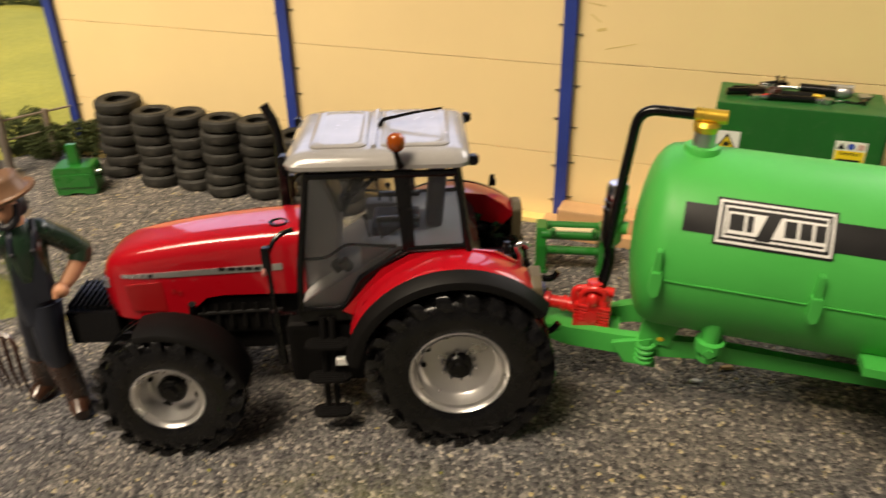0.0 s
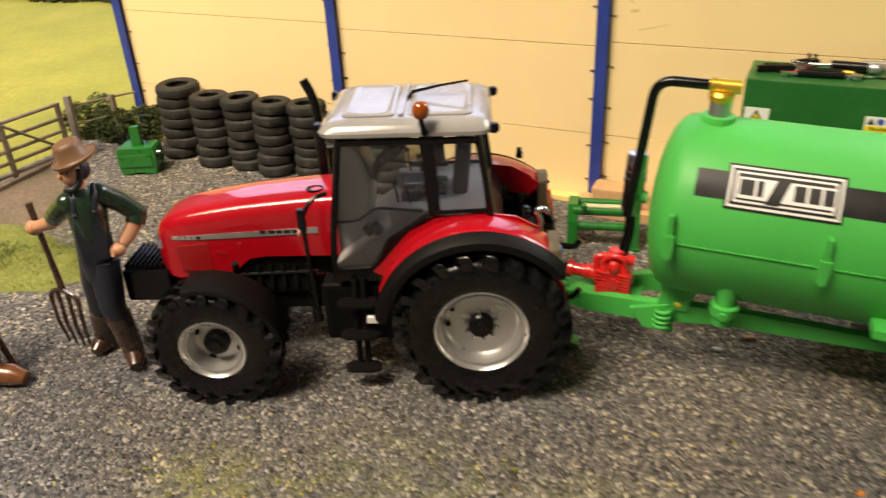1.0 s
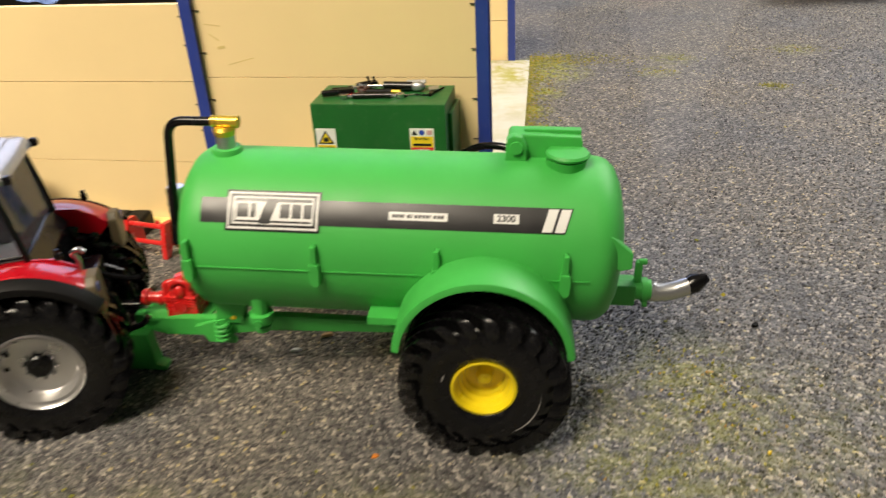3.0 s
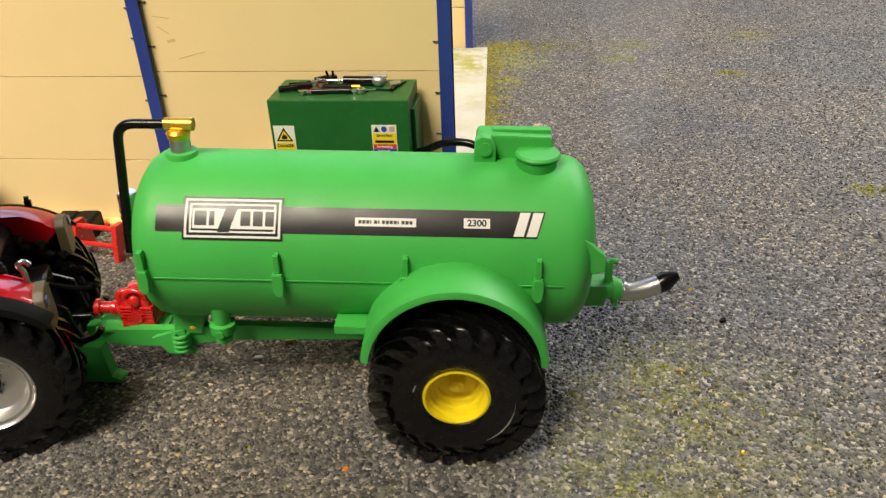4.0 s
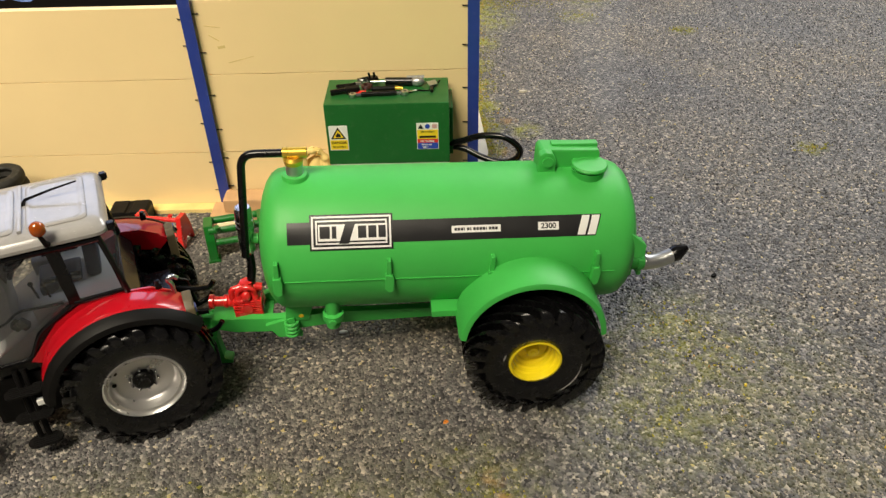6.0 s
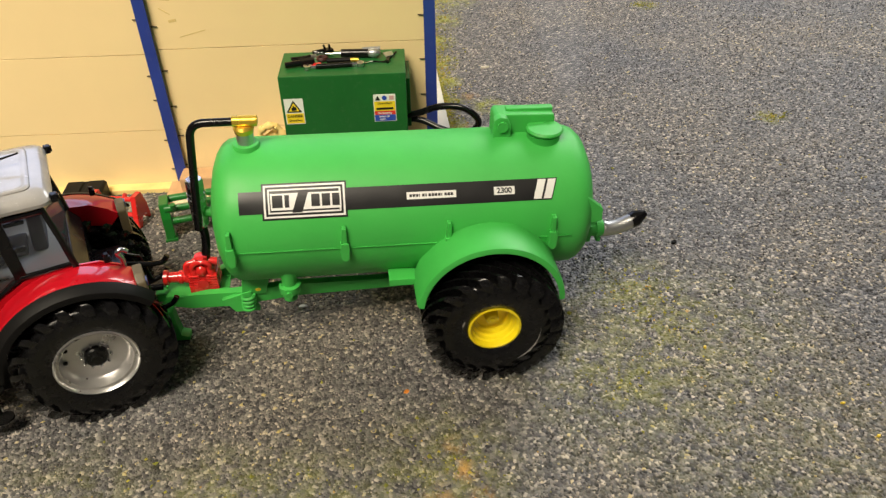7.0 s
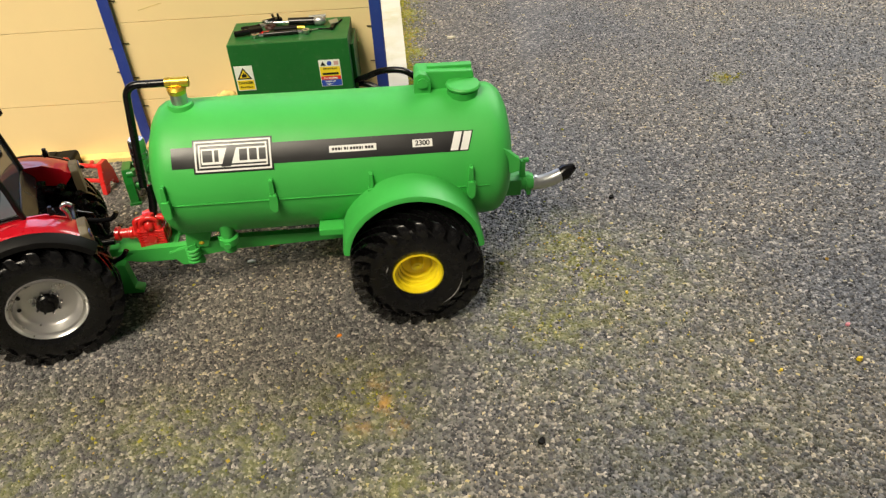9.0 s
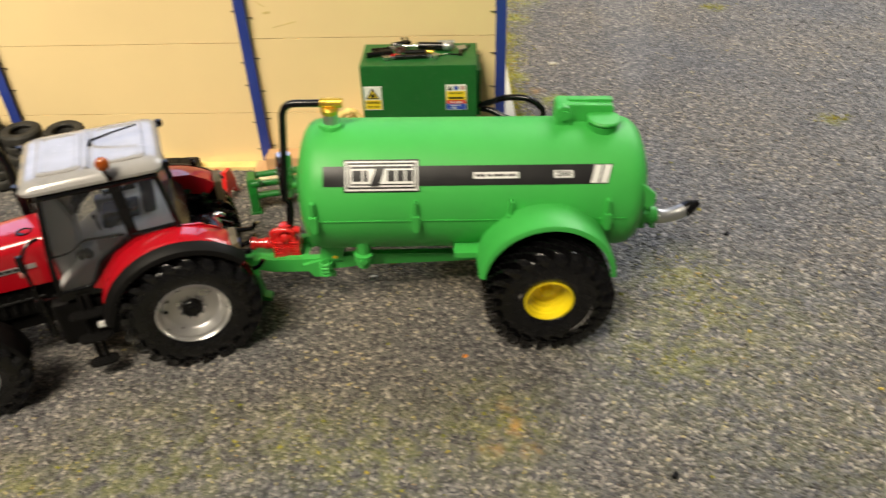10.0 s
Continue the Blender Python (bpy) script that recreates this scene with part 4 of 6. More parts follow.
def tanker():
    top = thing("slurry_tanker", at(180, 328.3, 59.6, 0, 2.5, 4.45) @ Matrix.Translation((0, 0, -TANK_Z * K)), "bright green model slurry tanker with a black side stripe", "slurry tanker")
    bm = B()
    prof = [(0, -69.0), (7, -68.7), (14, -67.9), (20, -66.6), (24.5, -64.9), (27.4, -62.9), (29.0, -60.6), (29.6, -57.6)]
    prof += [(29.6, s) for s in (-30, 0, 30, 60)]
    prof += [(29.6, 76), (29.3, 78.8), (28.4, 81.0), (26.2, 83.4), (22, 85.4), (15, 87.0), (7, 87.8), (0, 88)]
    lathe(bm, prof, "x", (0, 0, TANK_Z), 96)
    shell = part("tank_shell", bm, GREEN, top, "satin bright green tank barrel", sharp=60)
    for side in (-1, 1):
        bm = B()
        box(bm, -61, 75, side * 29.8 - 0.2, side * 29.8 + 0.2, TANK_Z - 1.15, TANK_Z - 0.7, 0.1)
        part("seam", bm, GREEN, shell)
        bm = B()
        prism(bm, [(-1.1, 62.5), (1.1, 62.5), (0.9, 69.5), (-0.7, 69.5)], side * 28.4, side * 31.2, bevel=0.25)
        prism(bm, [(-1.5, 63.0), (1.7, 63.0), (2.1, 60.0), (1.7, 55.2), (-0.2, 54.4), (-1.7, 56.5)], side * 28.6, side * 32.2, bevel=0.4)
        lug = None
        for s in (-60.1, -16.5, 24.5, 66.7):
            if lug is None:
                lug = part("lug", bm, GREEN, top, m=at(s, 0, 0))
            else:
                again("lug", lug, top, at(s, 0, 0))
        bm = B()
        prism(bm, [(79.2, 73.6), (81.2, 73.4), (88.6, 67.2), (88.8, 61.6), (85.0, 60.6), (79.2, 64.0)], side * 21.8, side * 25.0, bevel=0.4)
        part("end_bracket", bm, GREEN, top)
    # stripe and badge, drawn as plain shapes
    mid = 19.4
    bm = B()
    decal(bm, [(-55.2, mid - 4.4), (66.0, mid - 4.4), (68.6, mid + 4.2), (-55.2, mid + 4.2)], 0.06)
    stripe = part("stripe", bm, INK, shell, "black stripe decal")
    bm = B()
    for s in (58.5, 62.6):
        decal(bm, [(s, mid - 3.9), (s + 3.2, mid - 3.9), (s + 5.4, mid + 3.8), (s + 2.2, mid + 3.8)], 0.10)
    part("slash", bm, WHITE, stripe, "two white slashes")
    bm = B()
    decal(bm, rect(8.4, 27.8, mid - 1.6, mid + 1.2), 0.10)
    plate = part("name_plate", bm, WHITE, stripe, "white plate with a dark bar")
    bm = B()
    for k, wide in enumerate((1.3, 1.2, 1.3, 0.4, 1.1, 0.5, 1.0, 1.1, 1.1, 1.0, 0.4, 1.0, 1.1, 1.5)):
        decal(bm, rect(9.5 + 1.24 * k, 9.5 + 1.24 * k + min(wide, 1.0), mid - 0.75, mid + 0.35), 0.14)
    part("bars", bm, INK, stripe)
    bm = B()
    decal(bm, rect(42.8, 51.1, mid - 1.6, mid + 1.6), 0.10)
    part("number_plate_panel", bm, WHITE, stripe, "white panel with black figures")
    bm = B()
    pts, faces = letters("2300", 2.9, 0.09)
    put(bm, [wrap(46.95 + x * 1.05, mid + y, 0.15) for x, y, z in pts], faces)
    part("figures", bm, INK, stripe, "black figures 2300")
    bm = B()
    s0, s1, v0, v1 = -46.6, -14.5, mid - 6.9, mid + 7.1
    decal(bm, rect(s0, s1, v0, v1), 0.14)
    badge = part("badge", bm, INK, shell, "black and white framed badge")
    for inset, w in ((0.7, 0.75), (2.3, 0.65)):
        bm = B()
        a, b, c, d = s0 + inset, s1 - inset, v0 + inset, v1 - inset
        for q in (rect(a, b, c, c + w), rect(a, b, d - w, d), rect(a, a + w, c + w, d - w), rect(b - w, b, c + w, d - w)):
            decal(bm, q, 0.18)
        part("frame_line", bm, WHITE, badge)
    for q in (rect(-43.3, -16.7, mid - 3.3, mid + 3.1),):
        bm = B()
        decal(bm, q, 0.17)
        part("field", bm, WHITE, badge)
    for q in (rect(-42.7, -38.8, mid - 2.3, mid + 2.4), rect(-38.0, -36.3, mid - 2.3, mid + 2.4), rect(-28.0, -24.8, mid - 2.3, mid + 2.4), rect(-24.0, -20.9, mid - 2.3, mid + 2.4), rect(-20.1, -17.3, mid - 2.3, mid + 2.4)):
        bm = B()
        decal(bm, q, 0.22)
        part("block", bm, INK, badge)
    bm = B()
    decal(bm, [(-35.4, mid - 4.4), (-31.6, mid - 4.4), (-28.7, mid + 4.2), (-32.5, mid + 4.2)], 0.22)
    part("slanted_block", bm, INK, badge)
    # filling neck, gold elbow and overflow pipe at the front
    bm = B()
    lathe(bm, [(0, 86), (5.4, 86), (5.4, 90.6), (5.0, 91.6), (4.0, 91.8), (0, 91.8)], "z", (-51.5, 0, 0), 32)
    part("filler_neck", bm, GREEN, top)
    bm = B()
    lathe(bm, [(3.4, 90), (3.4, 97.5), (0, 97.5)], "z", (-51.5, 0, 0), 24)
    part("neck_tube", bm, GALV, top, "grey metal neck tube")
    bm = B()
    lathe(bm, [(0, 96.0), (3.6, 96.2), (4.0, 98.2), (3.2, 99.4), (0, 99.4)], "z", (-51.5, 0, 0), 20)
    tube(bm, [(-55.4, 0, 101.0), (-46.0, 0, 101.0)], 2.2, 18)
    part("elbow", bm, BRASS, top, "gold brass elbow")
    bm = B()
    tube(bm, bend([(-56, 0, 100.0), (-72.6, 0, 99.9), (-76.0, -3, 52.7)], 6, 10), 1.65, 14)
    part("overflow_pipe", bm, BLACK, top, "bent black overflow pipe")
    bm = B()
    lathe(bm, [(0, 50), (2.2, 50.2), (3.6, 52.5), (3.6, 63), (3.9, 63.2), (3.9, 64.6), (3.6, 64.8), (3.6, 66), (3.9, 66.2), (3.9, 67.2), (3.6, 67.4), (3.6, 72.5), (3.0, 73.4), (0, 73.6)], "z", (-75.6, 3.2, 0), 24)
    part("moisture_trap", bm, STEEL, top, "polished metal moisture trap")
    bm = B()
    tube(bm, [(-73.5, 2, 58), (-70.5, 2, 58)], 2.2, 12)
    part("trap_bracket", bm, GREEN, top)
    bm = B()
    tube(bm, bend([(-76.5, 3, 51), (-76.0, 2, 44), (-77.5, 0, 33)], 3), 1.9, 12)
    part("pump_hose", bm, BLACK, top, "black pump hose")
    # vacuum pump
    bm = B()
    box(bm, -88, -75.5, -5.5, 5.5, 22.8, 26.0, 0.5)
    box(bm, -87.4, -76.4, -4.8, 4.8, 24.5, 32.8, 1.2)
    pump = part("vacuum_pump", bm, RED_CAST, top, "glossy red cast vacuum pump", at(1.5, 0, -2.6))
    bm = B()
    box(bm, -2.3, 2.3, -5.4, 5.4, 0, 0.75, 0.15)
    fin = None
    for k in range(5):
        for s in (-85.8, -78.1):
            if fin is None:
                fin = part("cooling_fin", bm, RED_CAST, pump, m=at(s, 0, 26.2))
            else:
                again("cooling_fin", fin, pump, at(s, 0, 26.2 + 1.3 * k))
    bm = B()
    lathe(bm, [(0, -99.0), (3.4, -99.0), (3.4, -97.2), (2.4, -96.8), (2.4, -93), (3.0, -92.6), (3.0, -91.2), (2.6, -90.8), (3.4, -87), (0, -87)], "x", (0, 0, 28.4), 20)
    part("pump_inlet", bm, RED_CAST, pump)
    bm = B()
    lathe(bm, [(0, 31), (4.2, 31), (4.4, 34), (3.6, 36.2), (2.8, 37), (2.8, 39.6), (0, 40.0)], "z", (-82, -0.5, 0), 20)
    tube(bm, bend([(-88.5, -2, 31), (-88.8, -2, 36.5), (-84, -1, 37.2)], 2), 1.3, 10)
    tube(bm, [(-80, 0, 36.5), (-75.5, 0, 36)], 1.8, 12)
    part("pump_head", bm, RED_CAST, pump)
    bm = B()
    lathe(bm, [(0, 0), (1.7, 0), (1.7, 2.2), (1.1, 3.2), (0, 3.4)], "z", (0, 0, 0), 12)
    port = None
    for s, y in ((-85.6, -3.2), (-78.4, -3.2), (-85.6, 3.2), (-78.4, 3.2)):
        if port is None:
            port = part("pump_port", bm, RED_CAST, pump, m=at(s, y, 32))
        else:
            again("pump_port", port, pump, at(s, y, 32))
    bm = B()
    tube(bm, bend([(-78.4, -3.4, 34), (-78.0, -4.2, 38), (-82, -4.0, 39.2), (-85.8, -3.8, 37), (-86.0, -3.6, 34)], 2), 1.15, 10)
    part("manifold", bm, RED_CAST, pump)
    bm = B()
    ball(bm, (-82, -4.4, 34.4), 2.3, 14, squash=(1, 0.8, 1.2))
    part("float_dome", bm, RED_CAST, pump)
    part("pump_cover", bm_tube([(-82, -5.2, 28), (-82, -5.9, 28)], 2.4, 16), RED_CAST, pump)
    # chassis and drawbar
    bm = B()
    for side in (-1, 1):
        loft(bm, [[(x, side * y0, z0), (x, side * y1, z0), (x, side * y1, z1), (x, side * y0, z1)] for x, y0, y1, z0, z1 in
                  ((-95.5, 1.0, 4.0, 13.5, 20.1), (-85, 3.5, 7.0, 13.6, 20.8), (-64.5, 8.5, 12.0, 17.7, 25.1), (-40, 9.0, 12.5, 21.7, 28.0), (10, 9.0, 12.5, 23.4, 27.9), (71, 9.0, 12.5, 24.4, 29.0))])
    box(bm, -94.5, -68, -6.5, 6.5, 19.0, 20.4, 0.3)
    box(bm, -100, -93.5, -2.6, 2.6, 14.4, 18.9, 0.8)
    part("chassis", bm, GREEN, top, "green drawbar and chassis rails")
    for side in (-1, 1):
        bm = B()
        prism(bm, [(-71, 22.5), (-67, 18.2), (-66, 15.8), (-55.5, 15.8), (-55.5, 17.4), (-58, 21), (-58, 27)], side * 11.8, side * 14.0, bevel=0.3)
        part("spring_bracket", bm, GREEN, top)
        bm = B()
        turns = [(-59.5 + 2.6 * math.cos(a), side * 14.6 + 2.6 * math.sin(a), 17.5 + 8 * a / (2 * math.pi * 4)) for a in (2 * math.pi * k / 14 for k in range(57))]
        tube(bm, turns, 0.75, 8)
        part("spring", bm, GREEN, top, "green coil spring")
        bm = B()
        prism(bm, [(-62, 25), (-52, 25), (-49, 35.5), (-61, 35.5)], side * 6, side * 13.5, bevel=0.4)
        saddle = part("saddle", bm, GREEN, top)
        bm = B()
        ball(bm, (-55.0, side * 13.5, 27.4), 1.0, 10, squash=(1.2, 0.35, 0.9))
        part("paint_dab", bm, INK_YELLOW, saddle, "small yellow paint dab")
    bm = B()
    lathe(bm, [(0, 22.5), (3.0, 22.5), (3.2, 24.5), (2.4, 25.2), (2.4, 26.2), (4.4, 26.4), (4.6, 29.8), (3.0, 30.2), (3.3, 34.5), (3.3, 41), (0, 41)], "z", (-43.5, -14.5, 0), 10)
    tube(bm, [(-43.5, -14.5, 28), (-43.5, -19.4, 27.4)], 1.5, 10)
    tube(bm, [(-43.5, -8, 33), (-43.5, -15, 31)], 2.6, 10)
    part("drain_valve", bm, GREEN, top, "green drain valve")
    bm = B()
    prism(bm, [(-104, 17), (-94, 17), (-92.8, 2.6), (-89.0, 2.0), (-89.0, 0), (-105, 0), (-105, 1.2)], -14.5, -9.0, bevel=0.4)
    box(bm, -99, -95, -10, -4, 14, 18, 0.4)
    part("jack_stand", bm, GREEN, top, "green parking stand foot")
    # axle, wheels and mudguards
    WX, WZ = 41.7, 28.4
    bm = B()
    tube(bm, [(WX, -37, WZ), (WX, 37, WZ)], 3.2, 14)
    box(bm, WX - 6, WX + 6, -14, 14, 27, 33, 0.6)
    part("axle", bm, BLACK_SOFT, top)
    for side in (-1, 1):
        bm = B()
        lathe(bm, [(10.6, -9), (11.0, -8.5), (9.4, -6), (9.4, 3), (10.6, 8.4), (11.0, 9.0), (10.9, 9.9), (10.1, 10.1), (9.7, 9.3), (9.5, 7.4), (8.8, 7.0), (8.6, 5.0), (7.8, 4.6), (7.6, 2.8), (6.8, 2.4), (6.5, 1.0), (5.4, 0.5), (3.1, 0.3),
                   (3.0, 0.8), (2.8, 3.6), (2.2, 4.4), (1.1, 4.6), (0.9, 5.0), (0, 5.1)], "y", (0, 0, 0), 64)
        wheel = part("wheel", bm, YELLOW, top, "bright yellow dished rim", at(WX, side * 39.6, WZ, 0, 11, 0 if side > 0 else 180))
        bm = B()
        tyre_mesh(bm, 28.8, 10.6, 25.5, 4.4)
        part("tyre", bm, RUBBER, wheel, "wide black flotation tyre, scuffed grey", sharp=50)
        tread(wheel, 28.8, 10.6, 25.5, 22, 4.4, 3.1, 0.85)
        chalk = paint("rubber_scuff", (0.20, 0.19, 0.18), 0.6)
        for a0, a1, r, wide in ((3.30, 4.35, 18.7, 0.7), (0.42, 0.66, 14.2, 0.9)):
            bm = B()
            pts = [(r * math.cos(a0 + (a1 - a0) * k / 14), 11.86 if r > 16 else 11.5, r * math.sin(a0 + (a1 - a0) * k / 14)) for k in range(15)]
            tube(bm, pts, [0.08 + wide * math.sin(math.pi * k / 14) ** 1.5 * (0.8 + 0.3 * math.sin(2.3 * k)) for k in range(15)], 6, squash=0.3)
            part("scuff", bm, chalk, wheel, "grey scuff on the sidewall")
        bm = B()
        arch(bm, WX - 0.9, 36.2, [(side * y, r) for y, r in ((27.5, 30.3), (43.8, 30.3), (45.6, 29.8), (46.0, 28.7))], 5, 175, 40, thick=1.1)
        guard = part("mudguard", bm, GREEN, top, "green arched mudguard", sharp=50)
        bm = B()
        box(bm, 0.7, 12.5, min(side * 20, side * 31.5), max(side * 20, side * 31.5), 39.3, 42.4, 0.3)
        part("stay", bm, GREEN, guard)
    # top hatch
    bm = B()
    prism(bm, [(49.5, 86), (49.5, 97.4), (50.6, 98.8), (74.2, 98.2), (75.0, 96.5), (75.4, 86)], 2.0, 11.0, bevel=0.8)
    box(bm, 55, 74.5, 5.2, 8.6, 97.8, 99.6, 0.5)
    hatch = part("hatch_housing", bm, GREEN, top)
    bm = B()
    prism(bm, [(48.6, 87), (56.2, 87), (56.0, 95.5), (54.2, 98.8), (51.2, 99.4), (49.0, 97.8)], -1.6, 2.4, bevel=0.6)
    tube(bm, [(52.4, -1.2, 95.2), (52.4, -2.6, 95.2)], 2.2, 18)
    part("hinge_cheek", bm, GREEN, hatch)
    bm = B()
    lathe(bm, [(0, 84), (6.6, 84), (6.8, 92.0), (7.0, 92.4), (0, 92.6)], "z", (69.6, -2.0, 0), 36)
    lathe(bm, [(0, 92.8), (7.3, 93.0), (7.6, 93.8), (7.0, 94.6), (0, 95.2)], "z", (69.8, -2.0, 0), 36)
    part("hatch_lid", bm, GREEN, hatch)
    # rear outlet
    bm = B()
    box(bm, 84, 93, 2, 11, 32.2, 41.0, 0.8)
    tube(bm, [(83, 6.5, 37.2), (99, 6.5, 37.2)], 4.0, 16)
    tube(bm, [(95.5, 6.5, 37.2), (97.5, 6.5, 37.2)], 4.8, 16)
    box(bm, 92.5, 95.0, 5, 8, 40, 49.5, 0.6)
    tube(bm, [(93.7, 6.5, 49.3), (96.4, 6.5, 49.3)], 1.2, 10)
    box(bm, 96, 98, 3, 10, 31.5, 34, 0.4)
    part("outlet_valve", bm, GREEN, top, "green outlet gate valve")
    bm = B()
    tube(bm, bend([(99, 6.5, 36.4), (107, 7.0, 36.4), (115.5, 8.0, 40.4)], 6), [3.5] * 8 + [3.2], 16)
    tube(bm, [(100.4, 6.5, 37.2), (101.6, 6.5, 37.2)], 3.5, 16)
    part("outlet_pipe", bm, GALV, top, "bright metal curved outlet pipe")
    bm = B()
    tube(bm, [(113.0, 7.8, 39.3), (116.0, 8.1, 41.0), (120.6, 8.6, 43.6)], [3.4, 3.9, 1.5], 14)
    part("nozzle", bm, BLACK, top, "black rubber nozzle")
    # seats of the fittings on the barrel and the drawbar: along, across, up
    seats = {"filler_neck": (-0.9, 0, -0.8), "neck_tube": (-0.9, 0, -0.8), "elbow": (-1.0, 0, -0.9), "pump_hose": (1.0, 0, -0.2), "vacuum_pump": (2.4, 0, 0.2),
             "spring_bracket": (1.0, 0, 0), "spring": (1.0, 0, 0), "saddle": (0.7, 0, -0.2), "drain_valve": (3.4, -7.0, 6.0), "jack_stand": (1.3, 5.5, -3.3), "lug": (0, 0.1, -1.0),
             "hatch_housing": (-3.0, 0, -1.2), "outlet_valve": (3.4, 0, -2.1), "outlet_pipe": (3.0, 0, -2.6), "nozzle": (3.0, 0, -3.0)}
    for ob in top.children:
        if ob.name.split(".")[0] in seats:
            ob.matrix_basis = at(*seats[ob.name.split(".")[0]]) @ ob.matrix_basis
    return top


tanker()


# ---- things along the clamp wall ----
def diesel_store():
    top = thing("diesel_tank", at(161, 426, 0), "dark green box diesel tank on a pale block plinth", "diesel tank")
    bm = B()
    box(bm, -31.5, 31.5, -15, 15, 46, 80.3, 0.5)
    box(bm, 31, 33.4, -8, 14, 47, 74, 0.4)
    body = part("body", bm, GREEN_DARK, top)
    bm = B()
    box(bm, -30, 28, -13, 14, 0, 44, 0.6)
    part("plinth", bm, SLAB, top, "pale block plinth")
    bm = B()
    box(bm, -31, 31, -15.3, 14.5, 44, 46, 0.3)
    part("skirt", bm, paint("grey_card", (0.42, 0.40, 0.36), 0.7), top)

    def printed(items, name, parent, x, z, label):
        """A flat label on the front: white card, then coloured shapes and letters."""
        bm = B()
        w, h = items[0]
        box(bm, x, x + w, -15.25, -14.9, z - h, z, 0.05)
        card = part(name, bm, WHITE, parent, label)
        return card
    c = printed([(9.6, 14.0)], "warning_label", top, -30.2, 68.6, "white and yellow danger label with a flame triangle")
    bm = B()
    prism(bm, [(-29.4, 61.2), (-21.6, 61.2), (-25.5, 67.8)], -15.35, -15.2)
    part("triangle_border", bm, INK, c)
    bm = B()
    prism(bm, [(-28.2, 61.9), (-22.8, 61.9), (-25.5, 66.4)], -15.42, -15.3)
    part("triangle", bm, INK_YELLOW, c)
    bm = B()
    prism(bm, [(-26.7, 62.3), (-24.3, 62.3), (-24.2, 63.4), (-24.9, 64.6), (-25.2, 63.9), (-25.6, 65.2), (-26.2, 64.0), (-26.8, 63.6)], -15.5, -15.4)
    part("flame", bm, INK, c)
    bm = B()
    box(bm, -29.8, -21.0, -15.33, -15.2, 55.1, 60.6)
    part("panel", bm, INK_YELLOW, c)

    def wording(text, size, x, z, material, parent):
        bm = B()
        pts, faces = letters(text, size, 0.05)
        put(bm, [(x + a, -15.45, z + b) for a, b, _ in pts], faces)
        part("wording", bm, material, parent)
    wording("DANGER", 1.9, -25.4, 59.1, INK, c)
    wording("Diesel Fuel", 1.45, -25.4, 56.7, INK, c)
    c = printed([(11.2, 15.0)], "safety_label", top, 14.6, 69.2, "white safety label with yellow, red and blue bands")
    for z0, z1, mat in ((60.2, 65.4, INK_YELLOW), (58.0, 60.1, INK_RED), (54.5, 57.9, INK_BLUE)):
        bm = B()
        box(bm, 14.9, 25.5, -15.33, -15.2, z0, z1)
        part("band", bm, mat, c)
    bm = B()
    tube(bm, [(20.2, -15.2, 67.3), (20.2, -15.4, 67.3)], 1.25, 16)
    part("disc", bm, INK_BLUE, c)
    bm = B()
    prism(bm, [(15.4, 66.1), (18.2, 66.1), (16.8, 68.5)], -15.4, -15.2)
    part("small_triangle", bm, INK, c)
    bm = B()
    box(bm, 22.6, 25.0, -15.4, -15.2, 66.2, 68.4)
    part("small_square", bm, paint("printed_pink", (0.6, 0.35, 0.35), 0.5), c)
    wording("Diesel Fuel", 1.55, 20.2, 64.3, INK, c)
    bm = B()
    box(bm, 16.0, 24.4, -15.45, -15.3, 60.9, 62.0)
    part("bar", bm, INK, c)
    wording("No Smoking", 1.4, 20.0, 59.0, WHITE, c)
    wording("Switch off", 1.3, 19.6, 57.0, WHITE, c)
    wording("engine", 1.3, 18.8, 55.6, WHITE, c)


diesel_store()


def diesel_hose():
    bm = B()
    pts = [(191 + 0.84 * (x - 191), y, z) for x, y, z in ((191, 420, 52), (200, 417, 55), (212, 411, 61), (226, 407, 62), (235, 406, 56), (234, 407, 50), (226, 409, 46), (214, 413, 47), (202, 418, 50), (193, 421, 50))]
    fine = []
    for a, b, c, d in zip([pts[0]] + pts, pts, pts[1:], pts[2:] + [pts[-1]]):
        A, Bv, C, D = (Vector(p) for p in (a, b, c, d))
        for k in range(6):
            t = k / 6
            fine.append(0.5 * ((2 * Bv) + (C - A) * t + (2 * A - 5 * Bv + 4 * C - D) * t * t + (3 * Bv - A - 3 * C + D) * t ** 3))
    hose = tagged(part("fuel_hose", bm_tube(fine, 1.7), BLACK, None), "looped black rubber fuel hose on the diesel tank", "hose")
    return hose


diesel_hose()


